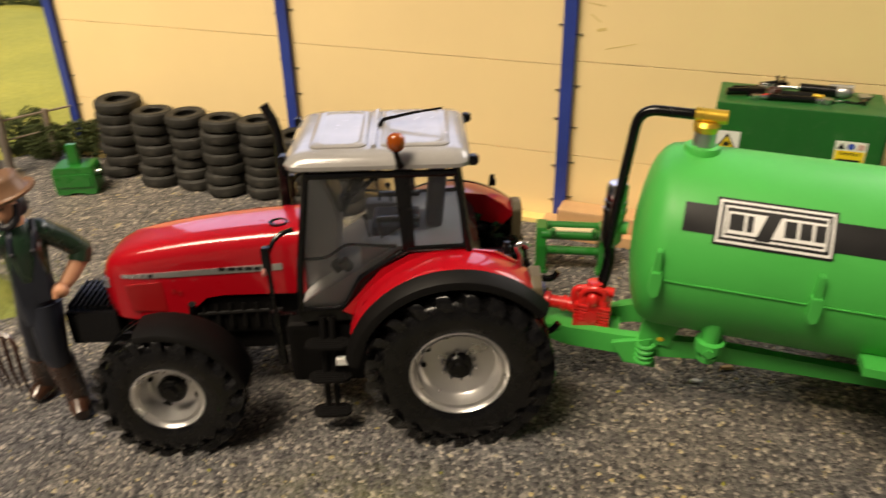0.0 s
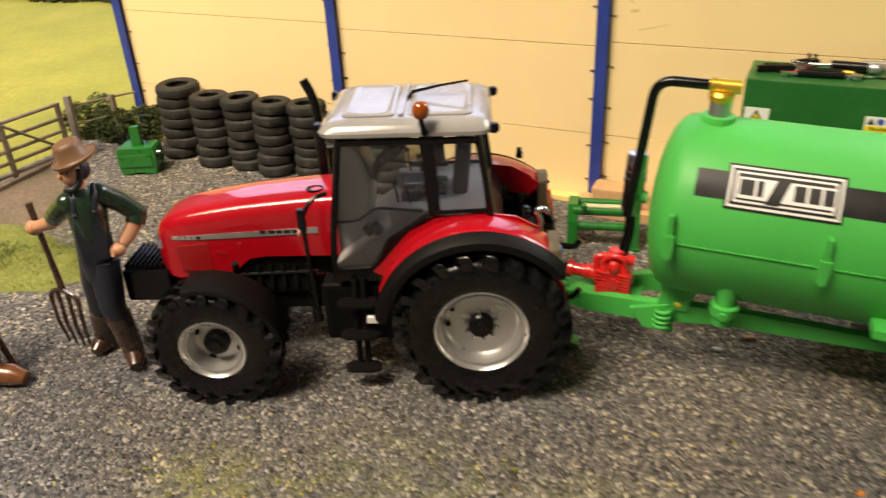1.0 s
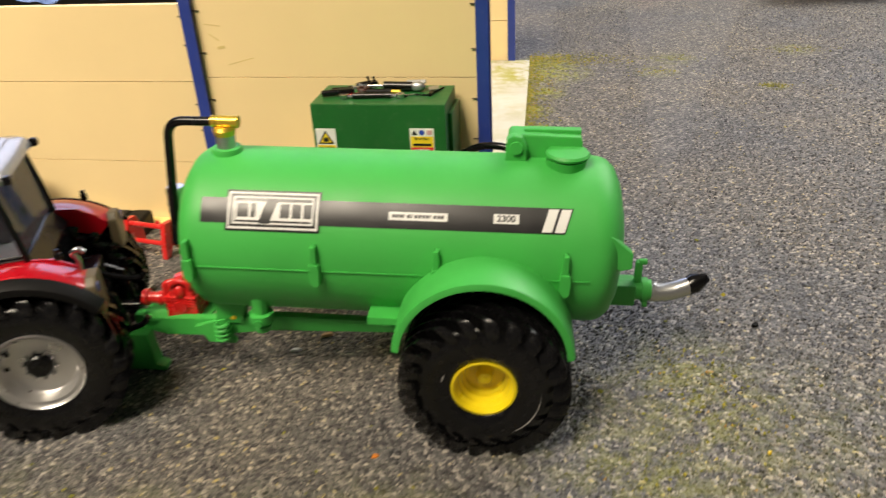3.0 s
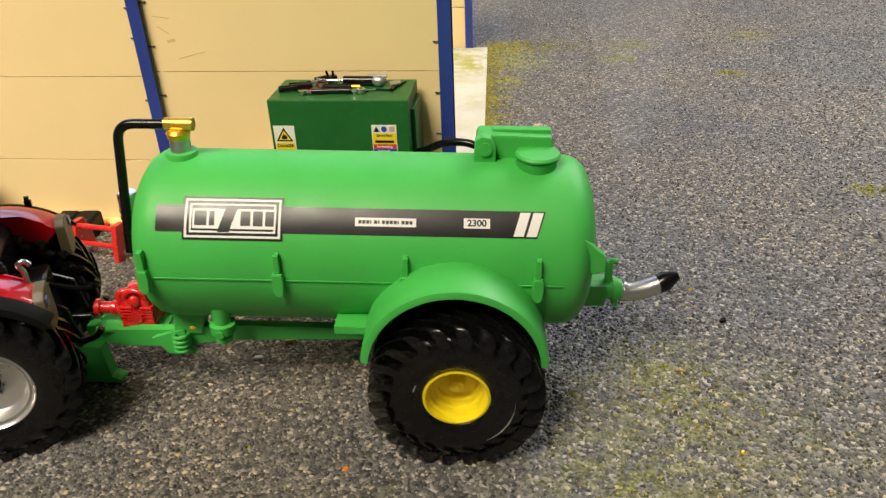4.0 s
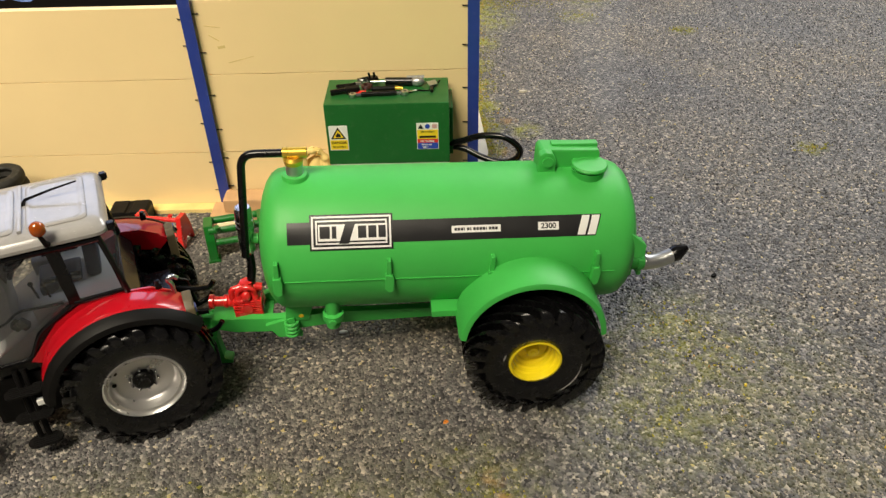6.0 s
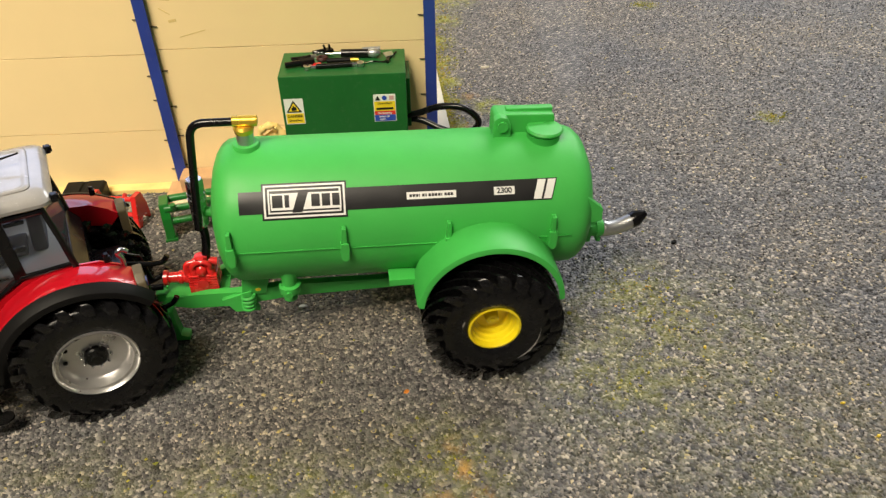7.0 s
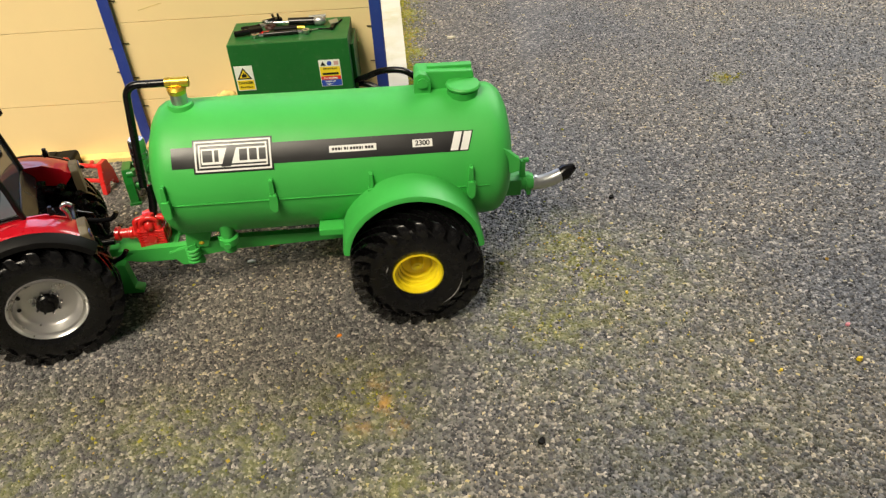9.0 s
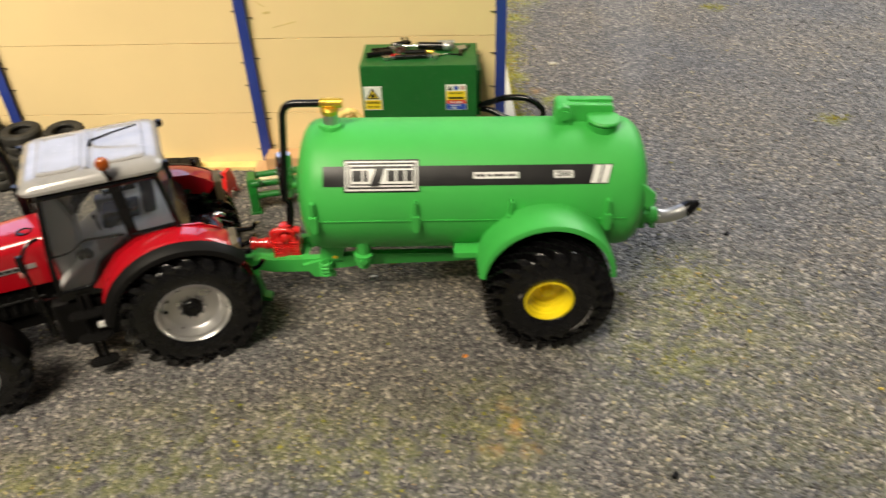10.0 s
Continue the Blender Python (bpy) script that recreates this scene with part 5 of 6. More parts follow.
def workshop_tools():
    """Small tools that lie on the diesel tank."""
    Z = 80.3
    g = "tools on the diesel tank"

    def tool(name, x, y, turn, label, category):
        return thing(name, at(x, y, Z, 0, 0, turn), label, category, g)
    t = tool("top_link", 157, 420, 4, "black top link bar with bright eye ends", "top link")
    part("bar", bm_tube([(-9, 0, 1.3), (9, 0, 1.3)], 1.3), BLACK, t)
    for s in (-1, 1):
        bm = B()
        tube(bm, [(s * 8, 0, 1.2), (s * 12, 0, 1.2)], 0.8, 8)
        lathe(bm, [(0.8, 0.3), (2.0, 0.3), (2.0, 2.1), (0.8, 2.1)], "z", (s * 13.2, 0, 0), 14, closed=True)
        part("eye", bm, STEEL, t, "bright steel eye")
    t = tool("hydraulic_ram", 166, 432, -3, "dark hydraulic ram with a bright rod and clamp", "ram")
    part("barrel", bm_tube([(-6, 0, 2.2), (8, 0, 2.2)], 2.2, 16), BLACK, t)
    part("rod", bm_tube([(-14, 0, 2.0), (-6, 0, 2.2)], 0.8), STEEL, t)
    bm = B()
    ball(bm, (10.5, -0.5, 2.4), 3.0, 12, squash=(1.3, 0.8, 0.8))
    tube(bm, [(5, 1.5, 3.8), (14, 1.5, 4.2)], 1.0, 8)
    part("clamp", bm, GALV, t, "grey metal clamp")
    t = tool("grinder", 142, 424, 15, "black hand grinder with red parts", "grinder")
    part("handle", bm_tube([(-10, 0, 1.6), (-1, 0, 1.8)], 1.5), BLACK, t)
    bm = B()
    box(bm, -2, 5, -2, 2, 0, 3.4, 0.6)
    part("head", bm, BLACK_SOFT, t)
    bm = B()
    box(bm, -1, 2.2, -4.6, -2.4, 0, 1.6, 0.4)
    box(bm, 5, 8, -3.4, -1.4, 0, 1.4, 0.4)
    part("guard", bm, RED_CAST, t, "red guard")
    t = tool("spanner", 145, 433, -12, "small bright steel spanner on the diesel tank", "spanner")
    bm = B()
    box(bm, -4, 4, -0.7, 0.7, 0, 0.9, 0.2)
    lathe(bm, [(0.7, 0), (1.6, 0), (1.6, 1.0), (0.7, 1.0)], "z", (4.5, 0, 0), 10, closed=True)
    part("shank", bm, STEEL, t)
    t = tool("pump_fitting", 153, 437, 30, "small dark pipe fitting", "fitting")
    bm = B()
    box(bm, -2.5, 2.5, -2, 2, 0, 3.2, 0.7)
    tube(bm, [(-1.5, 0, 3), (-2.2, 0, 5.6)], 0.6, 8)
    tube(bm, [(1, 0, 3), (0.8, 0, 5.2)], 0.6, 8)
    part("casting", bm, BLACK, t)
    t = tool("torch", 160, 426, 2, "dark torch with a brass end", "torch")
    part("case", bm_tube([(-7, 0, 1.3), (5, 0, 1.3)], 1.3), BLACK_SOFT, t)
    part("cap", bm_tube([(5, 0, 1.3), (9, -0.4, 1.2)], 1.0), BRASS, t, "brass cap")
    t = tool("trowel", 184, 430, 25, "small trowel with a pale blade", "trowel")
    bm = B()
    prism(bm, [(-2.6, -2.6), (2.2, -2.2), (3.2, 2.6), (-1.8, 2.8)], 1.6, 2.1, "xy", bevel=0.1)
    part("blade", bm, GALV, t, "pale metal blade")
    part("grip", bm_tube([(-1, -2, 1.0), (-3.4, -6.5, 0.9)], 0.9), BLACK, t)
    t = tool("spanner", 172, 423, 18, "bright steel spanner beside a cable", "spanner")
    bm = B()
    box(bm, -4.5, 4.5, -0.6, 0.6, 0, 0.9, 0.2)
    lathe(bm, [(0.7, 0), (1.5, 0), (1.5, 1.0), (0.7, 1.0)], "z", (-5, 0, 0), 10, closed=True)
    part("shank", bm, STEEL, t)
    t = tool("pliers", 149, 421, -28, "small pliers with red grips", "pliers")
    part("grip", bm_tube([(0, 0.6, 0.8), (-6, 1.8, 0.8)], 0.75), RED_CAST, t, "red grip")
    part("grip", bm_tube([(0, -0.6, 0.8), (-6, -1.8, 0.8)], 0.75), RED_CAST, t, "red grip")
    part("jaw", bm_tube([(0, 0, 0.8), (3.4, 0, 0.8)], [1.1, 0.5]), STEEL, t, "bright steel jaw")
    t = tool("socket_wrench", 173, 435, -16, "bright socket wrench with a dark handle", "wrench")
    part("handle", bm_tube([(-6, 0, 1.0), (3, 0, 1.0)], 0.8), BLACK, t)
    part("socket", bm_tube([(3.6, 0, 0.1), (3.6, 0, 2.6)], 1.3, 14), STEEL, t, "bright socket")
    t = tool("wire_coil", 150.5, 429, 10, "small coil of red-brown wire on the diesel tank", "wire")
    bm = B()
    for k, r in enumerate((1.9, 2.2, 2.0)):
        tube(bm, [(r * math.cos(a) * 1.25, r * math.sin(a), 0.6 + 0.7 * k) for a in (2 * math.pi * i / 20 for i in range(21))], 0.42, 6, caps=False)
    part("loops", bm, paint("brown_wire", (0.06, 0.016, 0.012), 0.35), t)
    t = tool("pincers", 139.5, 431, 18, "black pincers with open handles", "pincers")
    part("handle", bm_tube(bend([(-5, 1.6, 0.8), (0, 0.9, 0.9), (5, 0.2, 0.9)], 2), 0.8, 8), BLACK, t)
    part("handle", bm_tube(bend([(-5, -1.4, 0.8), (0, -0.8, 0.9), (5, 0.0, 1.4)], 2), 0.8, 8), BLACK, t)
    part("jaw", bm_tube([(5, 0.1, 1.0), (8, 0.3, 1.0)], [1.3, 0.6], 8), GALV, t, "grey jaw")
    t = tool("clip", 149.5, 437, -5, "bright steel spring clip on the diesel tank", "clip")
    bm = B()
    box(bm, -4, 4, -0.9, 0.9, 1.4, 2.2, 0.3)
    box(bm, -4, 4, -1.4, 1.4, 0, 1.2, 0.3)
    part("leaf", bm, STEEL, t)
    part("grip", bm_tube([(-4.5, 0, 1.2), (2, 0, 2.6)], 0.9, 8), BLACK, t)
    bm = B()
    tube(bm, [(170, 421, Z + 0.4), (176, 425, Z + 0.4), (182, 424, Z + 0.4), (188, 436, Z + 0.4)], 0.4, 6)
    tagged(part("cable", bm, BLACK), "thin black cable on the diesel tank", "cable", g)


workshop_tools()


def bag():
    """A slumped cloth bag: a creased body with a rolled, looped neck."""
    bm = B()
    secs = []
    for z, rx, ry, dx in ((0, 8, 5, 0), (3, 10, 6.2, 0), (12, 9.6, 6.0, 0.2), (22, 9.0, 5.4, 0.6), (30, 8.0, 4.4, 1.0), (35, 5.6, 3.2, 1.6), (38, 2.6, 2.0, 2.2)):
        ring = []
        for k in range(36):
            a = 2 * math.pi * k / 36
            crease = 1 + 0.13 * math.sin(5 * a + z * 0.16) + 0.08 * math.sin(9 * a - z * 0.23) + 0.10 * noise.noise((math.cos(a) * 2, math.sin(a) * 2, z * 0.12))
            ring.append((dx + rx * crease * math.cos(a), ry * crease * math.sin(a), z))
        secs.append(ring)
    loft(bm, secs)
    tube(bm, bend([(-6, -2.5, 30), (-7, -3.2, 39), (-1, -3.4, 43.5), (5, -3.2, 41), (6.5, -2.8, 33), (2, -3.8, 27)], 4), [1.9 + 0.5 * math.sin(1.3 * k) for k in range(30)], 10)
    tube(bm, bend([(-8.5, -3.5, 26), (-3, -6.0, 24), (4, -6.0, 21), (9, -3.8, 23)], 4), [1.5 + 0.4 * math.sin(1.7 * k) for k in range(16)], 10)
    tagged(part("feed_bag", bm, CLOTH, m=at(118, 436.0, 0.2)), "crumpled yellow cloth bag leaning on the clamp wall", "bag")


bag()


def planks():
    for i, (x0, x1, y0, y1, z0, z1) in enumerate(((55, 108, 424, 440.5, 0.2, 5.6), (63, 108, 428.5, 441, 5.7, 14.0))):
        bm = B()
        box(bm, x0 - 80, x1 - 80, y0 - 432, y1 - 432, 0, z1 - z0, 1.2 if i else 0.4)
        tagged(part("timber_baulk", bm, WOOD, m=at(80, 432, z0)), "bare balsa timber baulk stacked against the clamp wall", "timber", "stacked timber")


planks()


def green_headstock():
    top = thing("green_headstock", at(76.5, 402, 0.2, 0, 0, 14), "green steel implement headstock standing on the gravel", "headstock")
    for s in (-1, 1):
        bm = B()
        prism(bm, [(-10, 0), (-5.5, 0), (-3.6, 9), (3.5, 10), (5, 0), (9.4, 0), (7.0, 14), (4, 20.5), (-6.4, 21), (-9.0, 13)], s * 14 - 2.4, s * 14 + 2.4, "yz", bevel=0.5)
        frame_part = part("end_frame", bm, GREEN_CAST, top)
        bm = B()
        box(bm, s * 14 - 3.2, s * 14 + 3.2, -10.6, -4.6, 0, 1.4, 0.3)
        part("foot", bm, GREEN_CAST, frame_part)
        part("hook", bm_tube(bend([(s * 9, -7, 18.5), (s * 9, -10.5, 20), (s * 9, -11, 23)], 1.5), 1.3, 10), GREEN_CAST, frame_part)
    for y, z, r in ((-6, 17.8, 2.2), (-6.4, 10.2, 2.0), (5, 17, 2.0)):
        part("rail", bm_tube([(-14, y, z), (14, y, z)], r, 12), GREEN_CAST, top)
    bm = B()
    box(bm, -9, 9, -7, -4, 19.8, 20.6, 0.2)
    part("strip", bm, paint("cream_strip", (0.7, 0.62, 0.4), 0.5), top, "cream wear strip")


green_headstock()


def red_headstock():
    top = thing("red_headstock", at(34.0, 410, 0.2, 0, 0, -10), "glossy red steel implement headstock on the gravel", "headstock")
    for s in (-1, 1):
        bm = B()
        prism(bm, [(-8, 0), (-4, 0), (-1, 6), (4, 4), (6, 0), (8, 0), (7, 10), (3.5, 19), (-3.5, 19.5), (-6.5, 9)], s * 11.5 - 1.4, s * 11.5 + 1.4, "yz", bevel=0.4)
        part("end_frame", bm, RED_CAST, top)
    for y, z, r in ((-2, 16.8, 1.5), (-4.5, 8, 1.4)):
        part("rail", bm_tube([(-11, y, z), (11, y, z)], r, 10), RED_CAST, top)
    part("arm", bm_tube([(4, 0, 15), (5.5, 1, 18.5)], [1.3, 1.1]), RED_CAST, top)
    for ob in top.children:
        ob.scale = (1.02, 0.9, 0.95)


red_headstock()


def black_weight():
    bm = B()
    prism(bm, [(-11, 0), (11, 0), (11, 9), (9.8, 10.2), (1.5, 10.2), (1.2, 9.2), (-1.2, 9.2), (-1.5, 10.2), (-9.8, 10.2), (-11, 9)], -6.5, 6.5, bevel=0.5)
    tagged(part("ballast_weight", bm, BLACK_SOFT, m=at(9, 430.5, 0.2, 0, 0, 3)), "matt black ballast block by the clamp wall", "weight")


black_weight()


def green_weight():
    top = thing("front_weight", at(-206, 393, 0.2, 0, 0, 26), "glossy green cast front weight block with an upright hitch", "weight")
    bm = B()
    prism(bm, [(-10.5, 0), (-4, 0), (-3, 2), (3, 2), (4, 0), (10.5, 0), (11.5, 4), (11.5, 14), (10, 16.5), (-10, 16.5), (-11.5, 14), (-11.5, 4)], -7.5, 7.5, bevel=0.7)
    part("casting", bm, GREEN_CAST, top)
    bm = B()
    box(bm, -9.5, 9.5, -8.2, -7.2, 5, 12.5, 0.3)
    part("raised_panel", bm, GREEN_CAST, top)
    bm = B()
    prism(bm, [(-3.2, 16), (3.2, 16), (2.6, 28), (-2.6, 28)], -2, 2, bevel=0.4)
    part("hitch", bm, GREEN_CAST, top)
    part("pin", bm_tube([(10.5, -2, 12), (13.5, -2, 12)], 1.2, 10), STEEL, top, "bright steel pin")


green_weight()


def tyre_stacks():
    rng = random.Random(4)

    def old_tyre(r, h):
        bm = B()
        hole = r * 0.5
        lathe(bm, [(hole, 0.9), (hole + 0.6, 0.15), (r * 0.86, 0), (r * 0.97, h * 0.16), (r, h * 0.4), (r, h * 0.6), (r * 0.97, h * 0.84), (r * 0.86, h), (hole + 0.6, h - 0.15), (hole, h - 0.9), (hole + 0.9, h * 0.5)], "z", (0, 0, 0), 30, closed=True)
        return mesh_of(bm, "old_tyre", RUBBER_OLD)
    for x, y, r, n, h in ((-200, 430.0, 13.4, 7, 6.7), (-169.5, 421.5, 11.8, 7, 6.4), (-147.5, 424, 11.5, 7, 6.4), (-125, 422, 11.5, 7, 6.4), (-103, 427, 11.5, 7, 6.3), (-78, 424, 11.8, 6, 6.6), (-52, 423, 11.8, 6, 6.7)):
        me = old_tyre(r, h)
        for k in range(n):
            low = (1.8 if k == 0 else 0.5 if k == 1 else 0)
            ob = new("old_tyre", me)
            ob.matrix_basis = at(x + rng.uniform(-1.1, 1.1) + low * rng.uniform(-1, 1), min(y, 440.6 - r) + rng.uniform(-1.0, 0.3) - low, 0.3 + k * (h - 0.3), rng.uniform(-2.2, 2.2), rng.uniform(-2.2, 2.2), rng.uniform(0, 90))
            tagged(ob, "old grey rubber tyre in a leaning stack by the wall", "tyre", "stacked old tyres")


tyre_stacks()


# ---- the field corner ----
def sheet(name, outline, z, material, label, category, cell=7.0, lump=0.8, edge=10.0):
    """A soft-edged patch of ground cover inside an outline (x, y), thinning to nothing at its rim."""
    xs, ys = [p[0] for p in outline], [p[1] for p in outline]
    nx, ny = int((max(xs) - min(xs)) / cell) + 1, int((max(ys) - min(ys)) / cell) + 1

    def inside(x, y):
        hit, near = False, 1e9
        for (x0, y0), (x1, y1) in zip(outline, outline[1:] + outline[:1]):
            if (y0 > y) != (y1 > y) and x < (x1 - x0) * (y - y0) / (y1 - y0) + x0:
                hit = not hit
            dx, dy = x1 - x0, y1 - y0
            k = max(0, min(1, ((x - x0) * dx + (y - y0) * dy) / (dx * dx + dy * dy)))
            near = min(near, math.hypot(x - x0 - k * dx, y - y0 - k * dy))
        return near if hit else -near
    bm = B()
    g = {}
    for i in range(nx + 1):
        for j in range(ny + 1):
            x, y = min(xs) + i * cell, min(ys) + j * cell
            d = inside(x, y) + 5 * noise.noise((x * 0.06, y * 0.06, 4))
            h = max(-0.6, min(1, d / edge) * z) + (lump * noise.noise((x * 0.13, y * 0.13, 7)) if d > 0 else 0)
            g[i, j] = bm.verts.new((x, y, h))
    for i in range(nx):
        for j in range(ny):
            bm.faces.new((g[i, j], g[i + 1, j], g[i + 1, j + 1], g[i, j + 1]))
    return tagged(part(name, bm, material, sharp=180), label, category, kind="structure")


sheet("field", [(-1500, 1900), (-262, 1900), (-262, 455), (-292, 415), (-284, 330), (-262, 200), (-300, 100), (-1500, 100)], 1.6, FIELD, "yellow-green grass field beyond the gate", "field", 14, 0.8, 8)
sheet("grass_verge", [(-262, 304), (-205, 312), (-160, 300), (-132, 281), (-140, 268), (-175, 255), (-215, 240), (-270, 225), (-300, 260)], 1.8, TURF, "bright green static grass verge", "grass", 2.5, 0.9, 6)
sheet("dirt_track", [(-284, 408), (-262, 402), (-236, 380), (-212, 360), (-190, 335), (-188, 312), (-230, 305), (-272, 296)], 1.2, EARTH, "brown earth track in front of the gate", "track", 3.0, 0.5, 6)


def grass_blades():
    rng = np.random.default_rng(3)
    n = 16000
    c = np.array([-205.0, 276.0])
    p = rng.normal(0, 1, (n, 2)) * np.array([34, 13])
    a = 0.25
    rot = np.array([[math.cos(a), -math.sin(a)], [math.sin(a), math.cos(a)]])
    p = p @ rot.T + c
    lean = rng.normal(0, 0.6, (n, 2))
    ht = rng.uniform(1.2, 2.8, n)
    ang = rng.uniform(0, math.pi, n)
    w = 0.16
    base = np.column_stack([p, np.full(n, 0.9)])
    off = np.column_stack([np.cos(ang) * w, np.sin(ang) * w, np.zeros(n)])
    tip = base + np.column_stack([lean, ht])
    verts = np.stack([base - off, base + off, tip], 1).reshape(-1, 3) * K
    me = bpy.data.meshes.new("grass_blades")
    me.from_pydata(verts.tolist(), [], np.arange(3 * n).reshape(-1, 3).tolist())
    me.materials.append(TURF)
    tagged(new("grass_blades", me), "short bright green static grass fibres", "grass", kind="stuff")


grass_blades()


def leaf_cloud(name, blobs, count, size, material, label, category, seed, kind=""):
    """Many small ragged leaf clumps spread over a few lumps."""
    rng = np.random.default_rng(seed)
    verts, faces = [], []
    for (cx, cy, cz, rx, ry, rz) in blobs:
        d = rng.normal(0, 1, (count, 3))
        d /= np.linalg.norm(d, axis=1)[:, None]
        rad = rng.uniform(0.55, 1.05, count) ** 0.6
        pts = np.array([cx, cy, cz]) + d * rad[:, None] * np.array([rx, ry, rz])
        for p in pts:
            if p[2] < 0.6:
                p[2] = 0.6 + rng.uniform(0, 2)
            s = size * rng.uniform(0.5, 1.3)
            q = rng.normal(0, 1, (4, 3))
            q /= np.linalg.norm(q, axis=1)[:, None]
            i = len(verts)
            verts += [tuple((p + s * v) * K) for v in q]
            faces += [(i, i + 1, i + 2), (i, i + 2, i + 3), (i, i + 3, i + 1)]
    me = bpy.data.meshes.new(name)
    me.from_pydata(verts, [], faces)
    me.materials.append(material)
    return tagged(new(name, me), label, category, kind=kind)


leaf_cloud("hedge", [(-290 + 11 * k, 424 + 7 * math.sin(k * 1.7) + 2.5 * k, 12 + 2.5 * math.sin(k * 2.3), 12, 9, 13 + 3 * math.sin(k * 1.3)) for k in range(6)], 1100, 1.25, HEDGE, "dark olive-green bushy hedge behind the gate post", "hedge", 8)
leaf_cloud("far_hedge", [(-880 + 26 * k, 792 + 9 * math.sin(k) + 0.9 * k, 8, 17, 9, 11) for k in range(14)], 160, 3.2, HEDGE, "dark hedge along the far side of the field", "hedge", 9)


def gate():
    top = thing("field_gate", at(-265, 392, 0.5, 0, 0, -93.5), "weathered brown five-bar field gate, closed", "gate")
    for z in (5.0, 12.0, 19.0, 27.0, 36.0):
        part("bar", bm_tube([(0, 0, z), (118, 0, z)], 1.15, 8), PINE, top)
    for x in (1.5, 40, 80, 116.5):
        bm = B()
        box(bm, x - 1.2, x + 1.2, -1.5, 1.5, 1.5, 37.2, 0.3)
        part("upright", bm, PINE, top)
    part("brace", bm_tube([(2, 1.2, 6), (40, 1.2, 35)], 0.9, 8), PINE, top)


gate()


def fence():
    bm = B()
    box(bm, -1.9, 1.9, -1.9, 1.9, 0, 39, 0.5)
    tagged(part("gate_post", bm, paint("grey_gate_post", (0.24, 0.21, 0.19), 0.7, vary=0.25, dust=0.2), m=at(-266.5, 399, 0.3, 0, 2, 20)), "weathered grey square gate post", "gate post")
    top = thing("wire_fence", at(-265, 402, 0.3), "thin brown fence rail from the gate post to the clamp", "fence")
    part("rail", bm_tube([(0, 0, 32), (8, 24, 31), (13, 43, 30)], 0.7, 8), PINE, top)
    part("rail", bm_tube([(0, 0, 20), (8, 24, 19.5), (13, 43, 19)], 0.5, 8), PINE, top)
    bm = B()
    box(bm, 7, 10, 22, 25, 0, 33, 0.4)
    part("stake", bm, PINE, top)
    bm = B()
    box(bm, -1.5, 1.5, -66, 66, 0.2, 3.0, 0.6)
    tagged(part("sleeper", bm, PINE, m=at(-263, 332, 0.6, 0, 0, 4)), "low weathered timber sleeper under the gate", "sleeper")


fence()


# ---- toy figures, each one plain mesh ----
SKIN = paint("figure_flesh_paint", (0.55, 0.27, 0.15), 0.45)
SHIRT = paint("figure_dark_green_paint", (0.012, 0.032, 0.016), 0.25, coat=0.4)
DENIM = paint("figure_dark_blue_paint", (0.018, 0.022, 0.035), 0.4)
BOOTS = paint("figure_brown_paint", (0.045, 0.020, 0.012), 0.25, coat=0.4)
HAT = paint("figure_hat_brown", (0.16, 0.085, 0.045), 0.45)
HAIR = paint("figure_black_paint", (0.012, 0.012, 0.016), 0.5)
OLIVE = paint("figure_olive_paint", (0.14, 0.15, 0.03), 0.5)
TAN = paint("figure_tan_boot", (0.16, 0.06, 0.02), 0.25, coat=0.4)


